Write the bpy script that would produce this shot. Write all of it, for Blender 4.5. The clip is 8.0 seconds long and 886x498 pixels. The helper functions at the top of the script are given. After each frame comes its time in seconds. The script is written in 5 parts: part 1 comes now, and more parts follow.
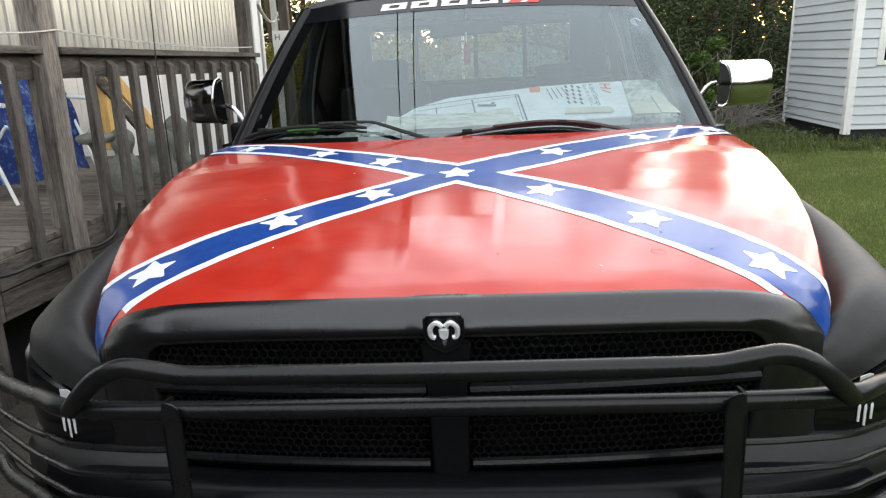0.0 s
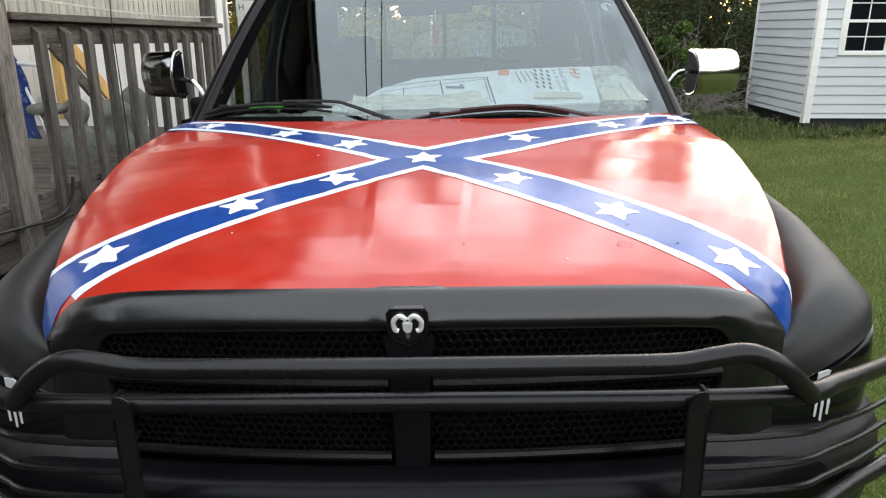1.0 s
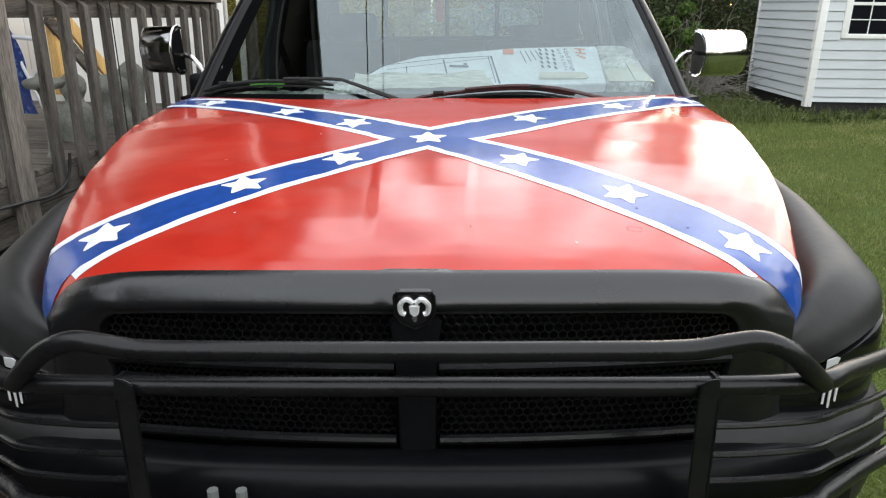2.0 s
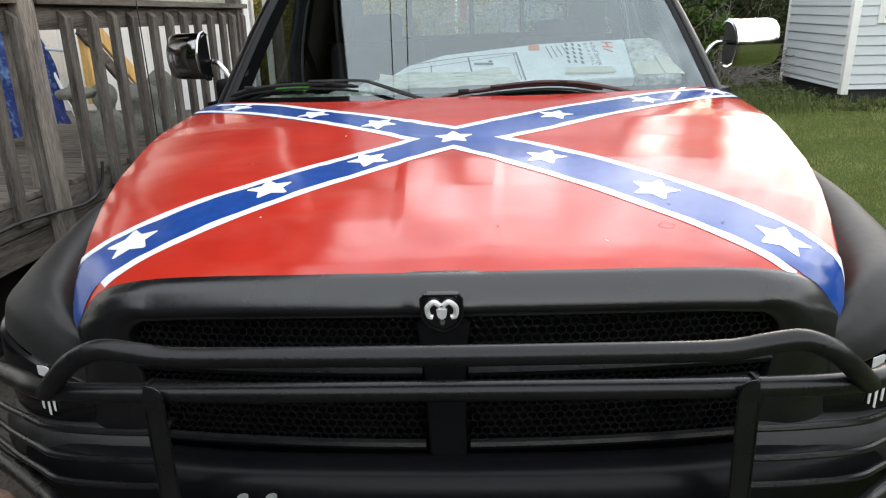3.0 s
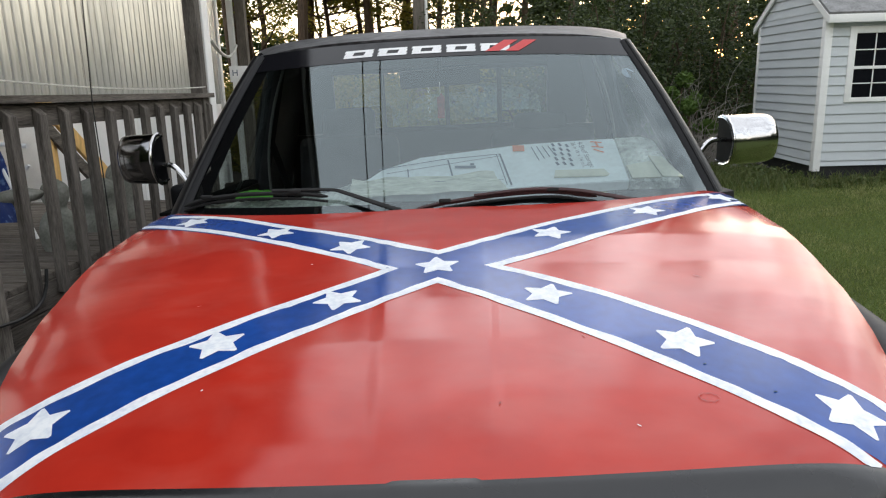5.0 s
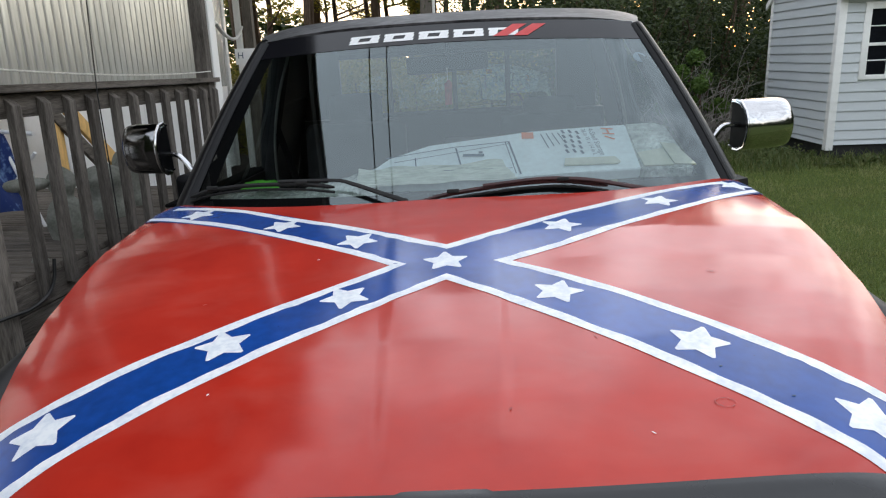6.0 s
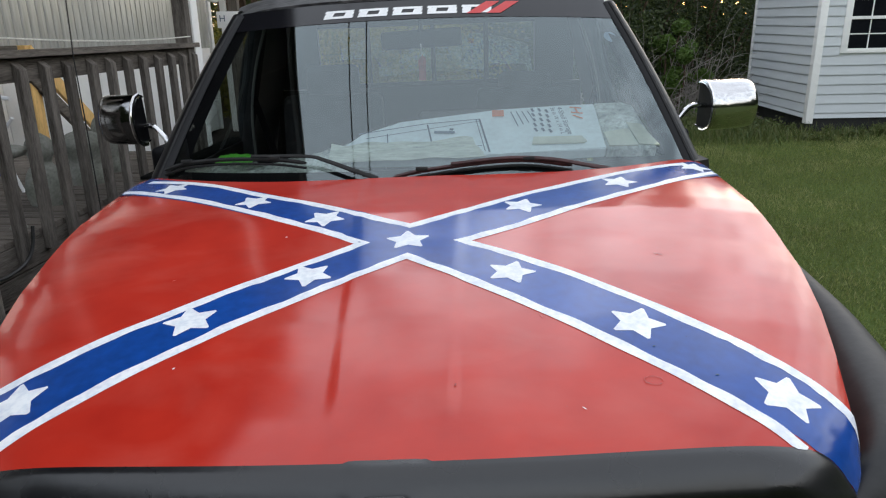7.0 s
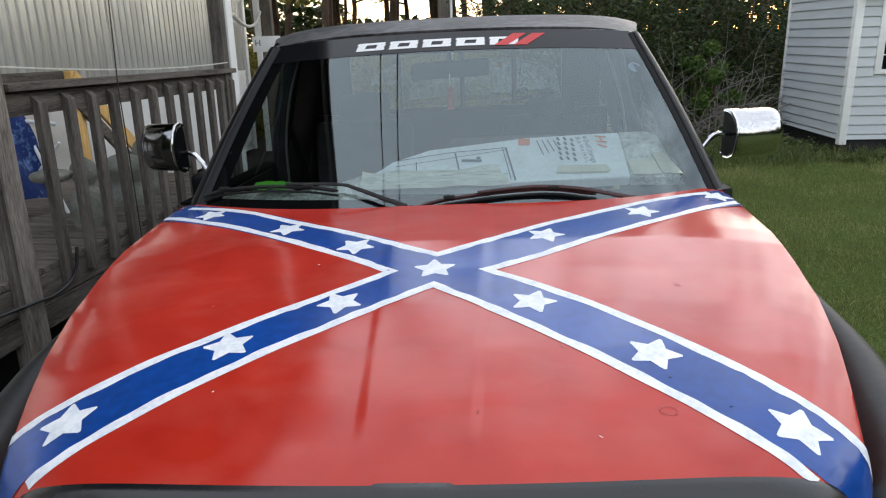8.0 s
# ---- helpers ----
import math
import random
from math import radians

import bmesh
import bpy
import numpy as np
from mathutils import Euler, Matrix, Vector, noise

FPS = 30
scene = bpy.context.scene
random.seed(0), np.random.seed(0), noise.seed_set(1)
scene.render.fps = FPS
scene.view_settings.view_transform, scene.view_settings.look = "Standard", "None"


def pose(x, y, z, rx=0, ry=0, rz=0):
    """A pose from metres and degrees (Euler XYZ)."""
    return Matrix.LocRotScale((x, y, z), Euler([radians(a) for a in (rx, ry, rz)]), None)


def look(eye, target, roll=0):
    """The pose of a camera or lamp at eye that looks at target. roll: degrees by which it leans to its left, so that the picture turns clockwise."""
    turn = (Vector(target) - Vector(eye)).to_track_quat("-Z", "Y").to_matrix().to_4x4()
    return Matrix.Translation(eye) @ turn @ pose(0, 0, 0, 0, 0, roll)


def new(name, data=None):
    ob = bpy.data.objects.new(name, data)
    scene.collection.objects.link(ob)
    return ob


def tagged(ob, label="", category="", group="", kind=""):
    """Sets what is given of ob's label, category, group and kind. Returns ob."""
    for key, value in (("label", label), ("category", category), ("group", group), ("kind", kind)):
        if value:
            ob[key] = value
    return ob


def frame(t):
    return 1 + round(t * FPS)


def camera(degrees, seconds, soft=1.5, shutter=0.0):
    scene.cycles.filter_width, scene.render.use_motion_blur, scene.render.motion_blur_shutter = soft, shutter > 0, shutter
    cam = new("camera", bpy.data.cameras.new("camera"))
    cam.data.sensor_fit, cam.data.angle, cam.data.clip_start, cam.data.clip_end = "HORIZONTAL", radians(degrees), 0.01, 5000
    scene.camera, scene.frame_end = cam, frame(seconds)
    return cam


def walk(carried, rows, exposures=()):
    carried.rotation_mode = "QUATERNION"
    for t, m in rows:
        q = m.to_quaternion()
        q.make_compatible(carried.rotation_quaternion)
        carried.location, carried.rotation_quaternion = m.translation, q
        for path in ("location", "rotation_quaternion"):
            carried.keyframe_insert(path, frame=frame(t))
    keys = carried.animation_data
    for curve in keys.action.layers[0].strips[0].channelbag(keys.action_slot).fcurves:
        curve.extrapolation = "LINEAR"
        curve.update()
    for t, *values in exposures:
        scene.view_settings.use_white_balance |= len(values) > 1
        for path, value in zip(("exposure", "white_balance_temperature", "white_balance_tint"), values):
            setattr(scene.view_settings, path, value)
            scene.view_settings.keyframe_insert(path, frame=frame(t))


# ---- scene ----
cam = camera(64.8, 8.0, soft=1.2)
PATH = [
    (0, (0.098, 0.069, 1.559), (-0.055, 1.989, 1.019), -1.9),
    (0.5, (0.11, 0.086, 1.569), (0.052, 2.012, 1.031), -0.6),
    (1, (0.095, 0.107, 1.577), (0.043, 2.013, 0.973), -0.0),
    (1.5, (0.078, 0.118, 1.579), (0.029, 2.026, 0.981), -0.1),
    (1.7, (0.074, 0.125, 1.574), (0.042, 2.023, 0.943), 0.7),
    (2.8, (0.072, 0.143, 1.573), (-0.034, 2.023, 0.900), -1.0),
    (3, (0.078, 0.155, 1.57), (-0.049, 2.039, 0.91), -1.3),
    (3.5, (0.079, 0.195, 1.568), (-0.028, 2.071, 0.883), 0.3),
    (4, (0.114, 0.238, 1.59), (-0.032, 2.148, 1.017), -1.1),
    (4.5, (0.106, 0.378, 1.652), (-0.037, 2.312, 1.161), -1.7),
    (4.7, (0.041, 0.438, 1.656), (-0.007, 2.382, 1.187), -1.6),
    (6, (0.04, 0.526, 1.689), (-0.037, 2.454, 1.164), -2.2),
    (6.5, (0.073, 0.512, 1.708), (0.046, 2.419, 1.107), -2.2),
    (7, (0.108, 0.466, 1.745), (0.066, 2.366, 1.122), -1.2),
    (7.5, (0.123, 0.416, 1.792), (0.039, 2.339, 1.247), -1.5),
    (8, (0.119, 0.407, 1.796), (-0.005, 2.319, 1.222), -1.5),
]
# The truck stands on ground that rises to its one side: LEVEL takes the truck's own axes to the world's.
LEVEL = pose(0, 0, 0, 0, -1.0, 0)
EXPOSURES = [(0.0, 2.53, 6950, 10), (3.0, 2.58, 6950, 10), (4.0, 2.50, 6950, 10), (4.5, 2.09, 6950, 10), (6.0, 1.86, 6550, 10), (8.0, 1.91, 6550, 10)]
walk(cam, [(t, look(eye, target, roll)) for t, eye, target, roll in PATH], EXPOSURES)

# ---- light ----
world = bpy.data.worlds.new("evening_sky")
scene.world = world
world.use_nodes = True
sky = world.node_tree.nodes.new("ShaderNodeTexSky")
sky.sky_type, sky.sun_disc = "NISHITA", False
sky.sun_elevation, sky.sun_rotation = radians(2.5), radians(20)
sky.dust_density, sky.air_density, sky.ozone_density = 1.0, 1.0, 1.5
wbg = world.node_tree.nodes["Background"]
WN, WL = world.node_tree.nodes, world.node_tree.links
veil = WN.new("ShaderNodeMix")      # broken cloud over the whole sky, brighter low down in the evening
veil.data_type, veil.blend_type = "RGBA", "ADD"
veil.inputs["Factor"].default_value = 1.0
wtc, wsep, wnoise = WN.new("ShaderNodeTexCoord"), WN.new("ShaderNodeSeparateXYZ"), WN.new("ShaderNodeTexNoise")
wnoise.inputs["Scale"].default_value, wnoise.inputs["Detail"].default_value, wnoise.inputs["Distortion"].default_value = 11.0, 6.0, 0.7
wpatch, wdome, wmul = WN.new("ShaderNodeMapRange"), WN.new("ShaderNodeMapRange"), WN.new("ShaderNodeMath")
wpatch.inputs["From Min"].default_value, wpatch.inputs["From Max"].default_value = 0.36, 0.64
wpatch.inputs["To Min"].default_value, wpatch.inputs["To Max"].default_value = 0.56, 1.36
wdome.interpolation_type = "SMOOTHSTEP"
wdome.inputs["From Min"].default_value, wdome.inputs["From Max"].default_value = 0.25, 0.80
wdome.inputs["To Min"].default_value, wdome.inputs["To Max"].default_value = 2.5, 2.08
wmul.operation = "MULTIPLY"
WL.new(wtc.outputs["Generated"], wsep.inputs[0])
WL.new(wtc.outputs["Generated"], wnoise.inputs["Vector"])
WL.new(wnoise.outputs[0], wpatch.inputs[0])
WL.new(wsep.outputs["Z"], wdome.inputs[0])
wclear, weven = WN.new("ShaderNodeMapRange"), WN.new("ShaderNodeMix")      # the cloud is closed overhead
wclear.inputs["From Min"].default_value, wclear.inputs["From Max"].default_value = 0.70, 0.90
weven.inputs["B"].default_value = 1.0
WL.new(wsep.outputs["Z"], wclear.inputs[0])
WL.new(wclear.outputs[0], weven.inputs["Factor"])
WL.new(wpatch.outputs[0], weven.inputs["A"])
WL.new(weven.outputs[0], wmul.inputs[0])
wglow, wlit = WN.new("ShaderNodeMapRange"), WN.new("ShaderNodeMath")      # brighter towards the side where the sun goes down
wglow.inputs["From Min"].default_value, wglow.inputs["From Max"].default_value = 0.58, 0.95
wglow.inputs["To Min"].default_value, wglow.inputs["To Max"].default_value = 1.15, 2.15
wglow.interpolation_type = "SMOOTHSTEP"
wlit.operation = "MULTIPLY"
wside = WN.new("ShaderNodeVectorMath")
wside.operation = "DOT_PRODUCT"
wside.inputs[1].default_value = (0.22, 0.975, 0.0)
WL.new(wtc.outputs["Generated"], wside.inputs[0])
WL.new(wside.outputs["Value"], wglow.inputs[0])
WL.new(wglow.outputs[0], wlit.inputs[0])
WL.new(wdome.outputs[0], wlit.inputs[1])
WL.new(wlit.outputs[0], wmul.inputs[1])
wtone = WN.new("ShaderNodeVectorMath")
wtone.operation = "SCALE"
whue = WN.new("ShaderNodeMix")      # warm evening cloud low down, blue-grey overhead
whue.data_type = "RGBA"
whue.inputs["A"].default_value, whue.inputs["B"].default_value = (1.12, 0.96, 0.76, 1), (0.93, 0.97, 1.05, 1)
wclimb = WN.new("ShaderNodeMapRange")
wclimb.inputs["From Min"].default_value, wclimb.inputs["From Max"].default_value = 0.03, 0.45
WL.new(wsep.outputs["Z"], wclimb.inputs[0])
WL.new(wclimb.outputs[0], whue.inputs["Factor"])
WL.new(whue.outputs["Result"], wtone.inputs[0])
WL.new(wmul.outputs[0], wtone.inputs["Scale"])
wthin = WN.new("ShaderNodeVectorMath")      # the clear sky shows through only in part
wthin.operation = "SCALE"
wthin.inputs["Scale"].default_value = 0.6
WL.new(sky.outputs[0], wthin.inputs[0])
WL.new(wthin.outputs[0], veil.inputs["A"])
WL.new(wtone.outputs[0], veil.inputs["B"])
WL.new(veil.outputs["Result"], wbg.inputs[0])
wbg.inputs[1].default_value = 0.15
sun = new("sun", bpy.data.lights.new("sun", "SUN"))
sun.data.energy, sun.data.angle, sun.data.color = 0.5, radians(12), (1.0, 0.90, 0.76)
sun.matrix_world = look((8.3, 28, 3.6), (0, 0, 1))


# ---- materials ----
def mat(name, colour, rough=0.6, metal=0.0, var=0.12, scale=6.0, fine=60.0, bump=0.15, stretch=(1, 1, 1), coat=0.0, tint=None, rand=0.0, spec=0.5, dist=0.01, span=(0.35, 0.68), speck=None):
    """A surface with variation at two scales, along the object's own axes."""
    m = bpy.data.materials.new(name)
    m.use_nodes = True
    nt = m.node_tree
    N, L = nt.nodes, nt.links
    b = N["Principled BSDF"]
    b.inputs["Roughness"].default_value, b.inputs["Metallic"].default_value = rough, metal
    b.inputs["Coat Weight"].default_value = coat
    b.inputs["Coat Roughness"].default_value = 0.12
    b.inputs["Specular IOR Level"].default_value = spec
    tc = N.new("ShaderNodeTexCoord")
    mp = N.new("ShaderNodeMapping")
    mp.inputs["Scale"].default_value = stretch
    L.new(tc.outputs["Object"], mp.inputs[0])
    big, small = N.new("ShaderNodeTexNoise"), N.new("ShaderNodeTexNoise")
    big.inputs["Scale"].default_value, small.inputs["Scale"].default_value = scale, fine
    big.inputs["Detail"].default_value = small.inputs["Detail"].default_value = 5
    for n in (big, small):
        L.new(mp.outputs[0], n.inputs["Vector"])
    mix = N.new("ShaderNodeMix")
    mix.data_type = "RGBA"
    c2 = tint or tuple(c * (1 - 2.2 * var) for c in colour)
    mix.inputs["A"].default_value = (*[min(1, c * (1 + var)) for c in colour], 1)
    mix.inputs["B"].default_value = (*c2, 1)
    ramp = N.new("ShaderNodeMapRange")
    ramp.inputs["From Min"].default_value, ramp.inputs["From Max"].default_value = span
    add = N.new("ShaderNodeMath")
    add.operation = "MULTIPLY_ADD"
    add.inputs[1].default_value = 0.45
    L.new(small.outputs[0], add.inputs[0])
    half = N.new("ShaderNodeMath")
    half.operation = "MULTIPLY"
    half.inputs[1].default_value = 0.55
    L.new(big.outputs[0], half.inputs[0])
    L.new(half.outputs[0], add.inputs[2])
    L.new(add.outputs[0], ramp.inputs[0])
    L.new(ramp.outputs[0], mix.inputs["Factor"])
    out = mix.outputs["Result"]
    if rand:
        info = N.new("ShaderNodeObjectInfo")
        hsv = N.new("ShaderNodeHueSaturation")
        mr = N.new("ShaderNodeMapRange")
        mr.inputs["To Min"].default_value, mr.inputs["To Max"].default_value = 1 - rand, 1 + rand
        L.new(info.outputs["Random"], mr.inputs[0])
        L.new(mr.outputs[0], hsv.inputs["Value"])
        L.new(out, hsv.inputs["Color"])
        out = hsv.outputs[0]
    if speck:
        vor, lim, sm = N.new("ShaderNodeTexVoronoi"), N.new("ShaderNodeMapRange"), N.new("ShaderNodeMix")
        vor.inputs["Scale"].default_value = speck[0]
        lim.inputs["From Min"].default_value, lim.inputs["From Max"].default_value = speck[1] * 0.7, speck[1]
        lim.inputs["To Min"].default_value, lim.inputs["To Max"].default_value = speck[3], 0.0
        sm.data_type = "RGBA"
        sm.inputs["B"].default_value = (*speck[2], 1)
        L.new(tc.outputs["Object"], vor.inputs["Vector"])
        L.new(vor.outputs["Distance"], lim.inputs[0])
        L.new(lim.outputs[0], sm.inputs["Factor"])
        L.new(out, sm.inputs["A"])
        out = sm.outputs["Result"]
    L.new(out, b.inputs["Base Color"])
    rr = N.new("ShaderNodeMapRange")
    rr.inputs["To Min"].default_value, rr.inputs["To Max"].default_value = max(0.02, rough * 0.8), min(1, rough * 1.2)
    L.new(big.outputs[0], rr.inputs[0])
    L.new(rr.outputs[0], b.inputs["Roughness"])
    if bump:
        bp = N.new("ShaderNodeBump")
        bp.inputs["Strength"].default_value, bp.inputs["Distance"].default_value = bump, dist
        L.new(small.outputs[0], bp.inputs["Height"])
        L.new(bp.outputs[0], b.inputs["Normal"])
    return m


def leafy(name, colour, tint, through_light=0.35):
    """Leaves and blades: each island of the mesh has its own shade."""
    m = mat(name, colour, 0.55, var=0.2, scale=3, bump=0.0)
    nt = m.node_tree
    b = nt.nodes["Principled BSDF"]
    geo, mix = nt.nodes.new("ShaderNodeNewGeometry"), nt.nodes.new("ShaderNodeMix")
    mix.data_type = "RGBA"
    mix.inputs["A"].default_value, mix.inputs["B"].default_value = (*colour, 1), (*tint, 1)
    nt.links.new(geo.outputs["Random Per Island"], mix.inputs["Factor"])
    nt.links.new(mix.outputs["Result"], b.inputs["Base Color"])
    back, blend = nt.nodes.new("ShaderNodeBsdfTranslucent"), nt.nodes.new("ShaderNodeMixShader")
    blend.inputs[0].default_value = through_light
    nt.links.new(mix.outputs["Result"], back.inputs["Color"])
    nt.links.new(b.outputs[0], blend.inputs[1])
    nt.links.new(back.outputs[0], blend.inputs[2])
    nt.links.new(blend.outputs[0], nt.nodes["Material Output"].inputs[0])
    return m


def pane_material(name, tint, ior=1.5, rough=0.0):
    m = bpy.data.materials.new(name)
    m.use_nodes = True
    nt = m.node_tree
    nt.nodes.clear()
    out, mix = nt.nodes.new("ShaderNodeOutputMaterial"), nt.nodes.new("ShaderNodeMixShader")
    tr, gl, fr = nt.nodes.new("ShaderNodeBsdfTransparent"), nt.nodes.new("ShaderNodeBsdfGlossy"), nt.nodes.new("ShaderNodeFresnel")
    tr.inputs[0].default_value = (*tint, 1)
    gl.inputs["Roughness"].default_value = rough
    gl.inputs["Color"].default_value = (0.84, 0.97, 1.0, 1)
    fr.inputs[0].default_value = ior
    nt.links.new(fr.outputs[0], mix.inputs[0])
    nt.links.new(tr.outputs[0], mix.inputs[1])
    nt.links.new(gl.outputs[0], mix.inputs[2])
    nt.links.new(mix.outputs[0], out.inputs[0])
    return m


RED = mat("red_hood_paint", (0.45, 0.027, 0.014), 0.125, var=0.10, scale=2.2, fine=9, bump=0.06, tint=(0.37, 0.017, 0.009), spec=0.5, dist=0.006, speck=(26, 0.045, (0.30, 0.05, 0.04), 0.5))
HN, HL = RED.node_tree.nodes, RED.node_tree.links      # chalky, unevenly faded patches in the old paint; pale reflections are painted in too
hsock = HN["Principled BSDF"].inputs["Base Color"].links[0].from_socket
hcoord, hmap, hnoise, hrange, hmix = HN.new("ShaderNodeTexCoord"), HN.new("ShaderNodeMapping"), HN.new("ShaderNodeTexNoise"), HN.new("ShaderNodeMapRange"), HN.new("ShaderNodeMix")
hmap.inputs["Scale"].default_value = (1.0, 1.7, 1.0)
hnoise.inputs["Scale"].default_value, hnoise.inputs["Detail"].default_value, hnoise.inputs["Distortion"].default_value = 3.4, 7, 0.5
hrange.inputs["From Min"].default_value, hrange.inputs["From Max"].default_value = 0.46, 0.74
hrange.inputs["To Max"].default_value = 0.30
hmix.data_type = "RGBA"
hmix.inputs["B"].default_value = (0.52, 0.13, 0.10, 1)
HL.new(hcoord.outputs["Object"], hmap.inputs[0])
HL.new(hmap.outputs[0], hnoise.inputs["Vector"])
HL.new(hnoise.outputs[0], hrange.inputs[0])
HL.new(hrange.outputs[0], hmix.inputs["Factor"])
HL.new(hsock, hmix.inputs["A"])
HL.new(hmix.outputs["Result"], HN["Principled BSDF"].inputs["Base Color"])
BLUE = mat("blue_brush_paint", (0.002, 0.052, 0.27), 0.17, var=0.12, scale=5, fine=40, bump=0.06, spec=0.5, dist=0.004, speck=(34, 0.05, (0.002, 0.02, 0.07), 0.7))
for m, weight in ((RED, 0.04), (BLUE, 0.06)):      # sheen for fine dust, and for the pale reflection at low angles
    b = m.node_tree.nodes["Principled BSDF"]
    b.inputs["Sheen Weight"].default_value, b.inputs["Sheen Roughness"].default_value = weight, 0.45
    b.inputs["Sheen Tint"].default_value = (1.0, 0.93, 0.90, 1)
WHITE = mat("white_brush_paint", (0.76, 0.77, 0.78), 0.4, var=0.06, scale=22, fine=90, bump=0.2, tint=(0.45, 0.50, 0.60), dist=0.003, span=(0.42, 0.78))
BLACK = mat("satin_black_paint", (0.004, 0.004, 0.005), 0.28, var=0.2, scale=5, fine=60, bump=0.04, tint=(0.008, 0.008, 0.009), spec=0.66)
BUMPER = mat("black_bumper_paint", (0.003, 0.003, 0.004), 0.30, var=0.3, scale=6, fine=50, bump=0.06, tint=(0.006, 0.006, 0.007), spec=0.12)
MATTE = mat("matte_black_paint", (0.008, 0.008, 0.008), 0.50, var=0.25, scale=3, fine=40, bump=0.06, tint=(0.020, 0.019, 0.019), spec=0.40)
TUBE = mat("black_guard_paint", (0.004, 0.004, 0.005), 0.28, var=0.25, scale=12, fine=120, bump=0.12, tint=(0.010, 0.010, 0.010), dist=0.004, spec=0.3)
PLASTIC = mat("black_plastic", (0.005, 0.005, 0.006), 0.55, var=0.2, scale=20, fine=150, bump=0.05, spec=0.12)
RUBBER = mat("black_rubber", (0.015, 0.015, 0.015), 0.75, var=0.2, scale=20, fine=120, bump=0.15)
REDBLACK = mat("red_oversprayed_rubber", (0.05, 0.012, 0.012), 0.55, var=0.3, scale=20, fine=120, bump=0.1)
# the same chrome, darkened in colour for the dark reflection in the left mirror
SHADED_CHROME = mat("shaded_chrome", (0.27, 0.27, 0.275), 0.12, 1.0, var=0.06, scale=8, bump=0.0)
CHROME = mat("chrome", (0.58, 0.575, 0.58), 0.14, 1.0, var=0.03, scale=8, bump=0.0)
SILVER = mat("silver_badge", (0.88, 0.88, 0.88), 0.28, 0.25, var=0.05, scale=30, bump=0.05)
TRIMGREY = mat("grey_interior", (0.10, 0.105, 0.11), 0.7, var=0.15, scale=10, fine=200, bump=0.2)
SEATGREY = mat("grey_seat_cloth", (0.03, 0.032, 0.036), 0.9, var=0.15, scale=10, fine=300, bump=0.3)
MIDSEAT = mat("pale_grey_seat_cloth", (0.17, 0.18, 0.175), 0.9, var=0.15, scale=10, fine=300, bump=0.3)
LENS = mat("smoked_lens", (0.006, 0.006, 0.007), 0.2, var=0.2, scale=10, bump=0.0, spec=0.35)
GLASS = pane_material("window_glass", (0.92, 0.95, 0.94), 2.15)
PILLAR = mat("black_pillar_paint", (0.005, 0.005, 0.006), 0.35, var=0.2, scale=6, fine=60, bump=0.03, spec=0.22)
TINTED = pane_material("tinted_window_glass", (0.50, 0.55, 0.54), 1.3)
SILL = mat("dull_black_trim", (0.006, 0.006, 0.006), 0.9, var=0.2, scale=20, bump=0.05, spec=0.02)
TINTBLUE = mat("faded_blue_sticker", (0.22, 0.30, 0.38), 0.7, var=0.2, scale=60, fine=200, bump=0.0)
STRIP = mat("black_sun_strip", (0.008, 0.008, 0.010), 0.12, var=0.1, scale=4, bump=0.0, spec=0.4)
FRIT = mat("black_glass_edge", (0.006, 0.006, 0.007), 0.5, var=0.1, scale=4, bump=0.0, spec=0.1)
VINYLW = mat("white_vinyl", (0.80, 0.80, 0.80), 0.4, var=0.02, bump=0.0)
VINYLR = mat("red_vinyl", (0.55, 0.03, 0.03), 0.4, var=0.05, bump=0.0)
FADEDRED = mat("faded_red_card", (0.30, 0.06, 0.04), 0.7, var=0.3, scale=40, bump=0.0)
POSTWOOD = mat("grey_post_wood", (0.27, 0.24, 0.21), 0.85, var=0.3, scale=3, fine=24, bump=0.6, stretch=(5, 5, 0.6), tint=(0.085, 0.073, 0.063), spec=0.2)
OLDWOOD = mat("weathered_grey_wood", (0.135, 0.121, 0.108), 0.85, var=0.3, scale=4, fine=30, bump=0.6, stretch=(6, 6, 0.7), tint=(0.032, 0.027, 0.023), rand=0.15, spec=0.2)
OLDBOARD = mat("weathered_grey_board", (0.150, 0.132, 0.115), 0.85, var=0.3, scale=4, fine=30, bump=0.6, stretch=(7, 0.6, 7), tint=(0.034, 0.029, 0.024), rand=0.15, spec=0.2)
PLANKWOOD = mat("weathered_deck_plank", (0.205, 0.180, 0.155), 0.85, var=0.3, scale=4, fine=30, bump=0.6, stretch=(0.6, 7, 7), tint=(0.060, 0.050, 0.042), rand=0.2, spec=0.2)
NEWWOOD = mat("yellow_pine_wood", (0.80, 0.50, 0.18), 0.7, var=0.15, scale=4, fine=25, bump=0.2, stretch=(6, 6, 0.8))
# upright streaks in the sheet's colour imitate highlights along its ribs
GALV = mat("galvanised_sheet", (0.86, 0.86, 0.855), 0.20, 0.62, var=0.10, scale=2.4, fine=14, bump=0.03, tint=(0.56, 0.55, 0.54), stretch=(1, 8, 0.22))
SIDING = mat("pale_grey_siding", (0.575, 0.61, 0.635), 0.6, var=0.03, scale=2, fine=60, bump=0.08, stretch=(1, 1, 4), rand=0.03)
TRIMW = mat("white_trim", (0.86, 0.86, 0.85), 0.5, var=0.03, scale=4, bump=0.04)
# black of the shed's skirting, and of the shade painted under the deck
SKIRT_SHADE = mat("black_skirting_and_shade", (0.012, 0.012, 0.013), 0.7, var=0.2, scale=6, bump=0.1)
DARKGLASS = mat("dark_window_pane", (0.010, 0.011, 0.014), 0.08, var=0.2, scale=2, bump=0.0, spec=0.22)
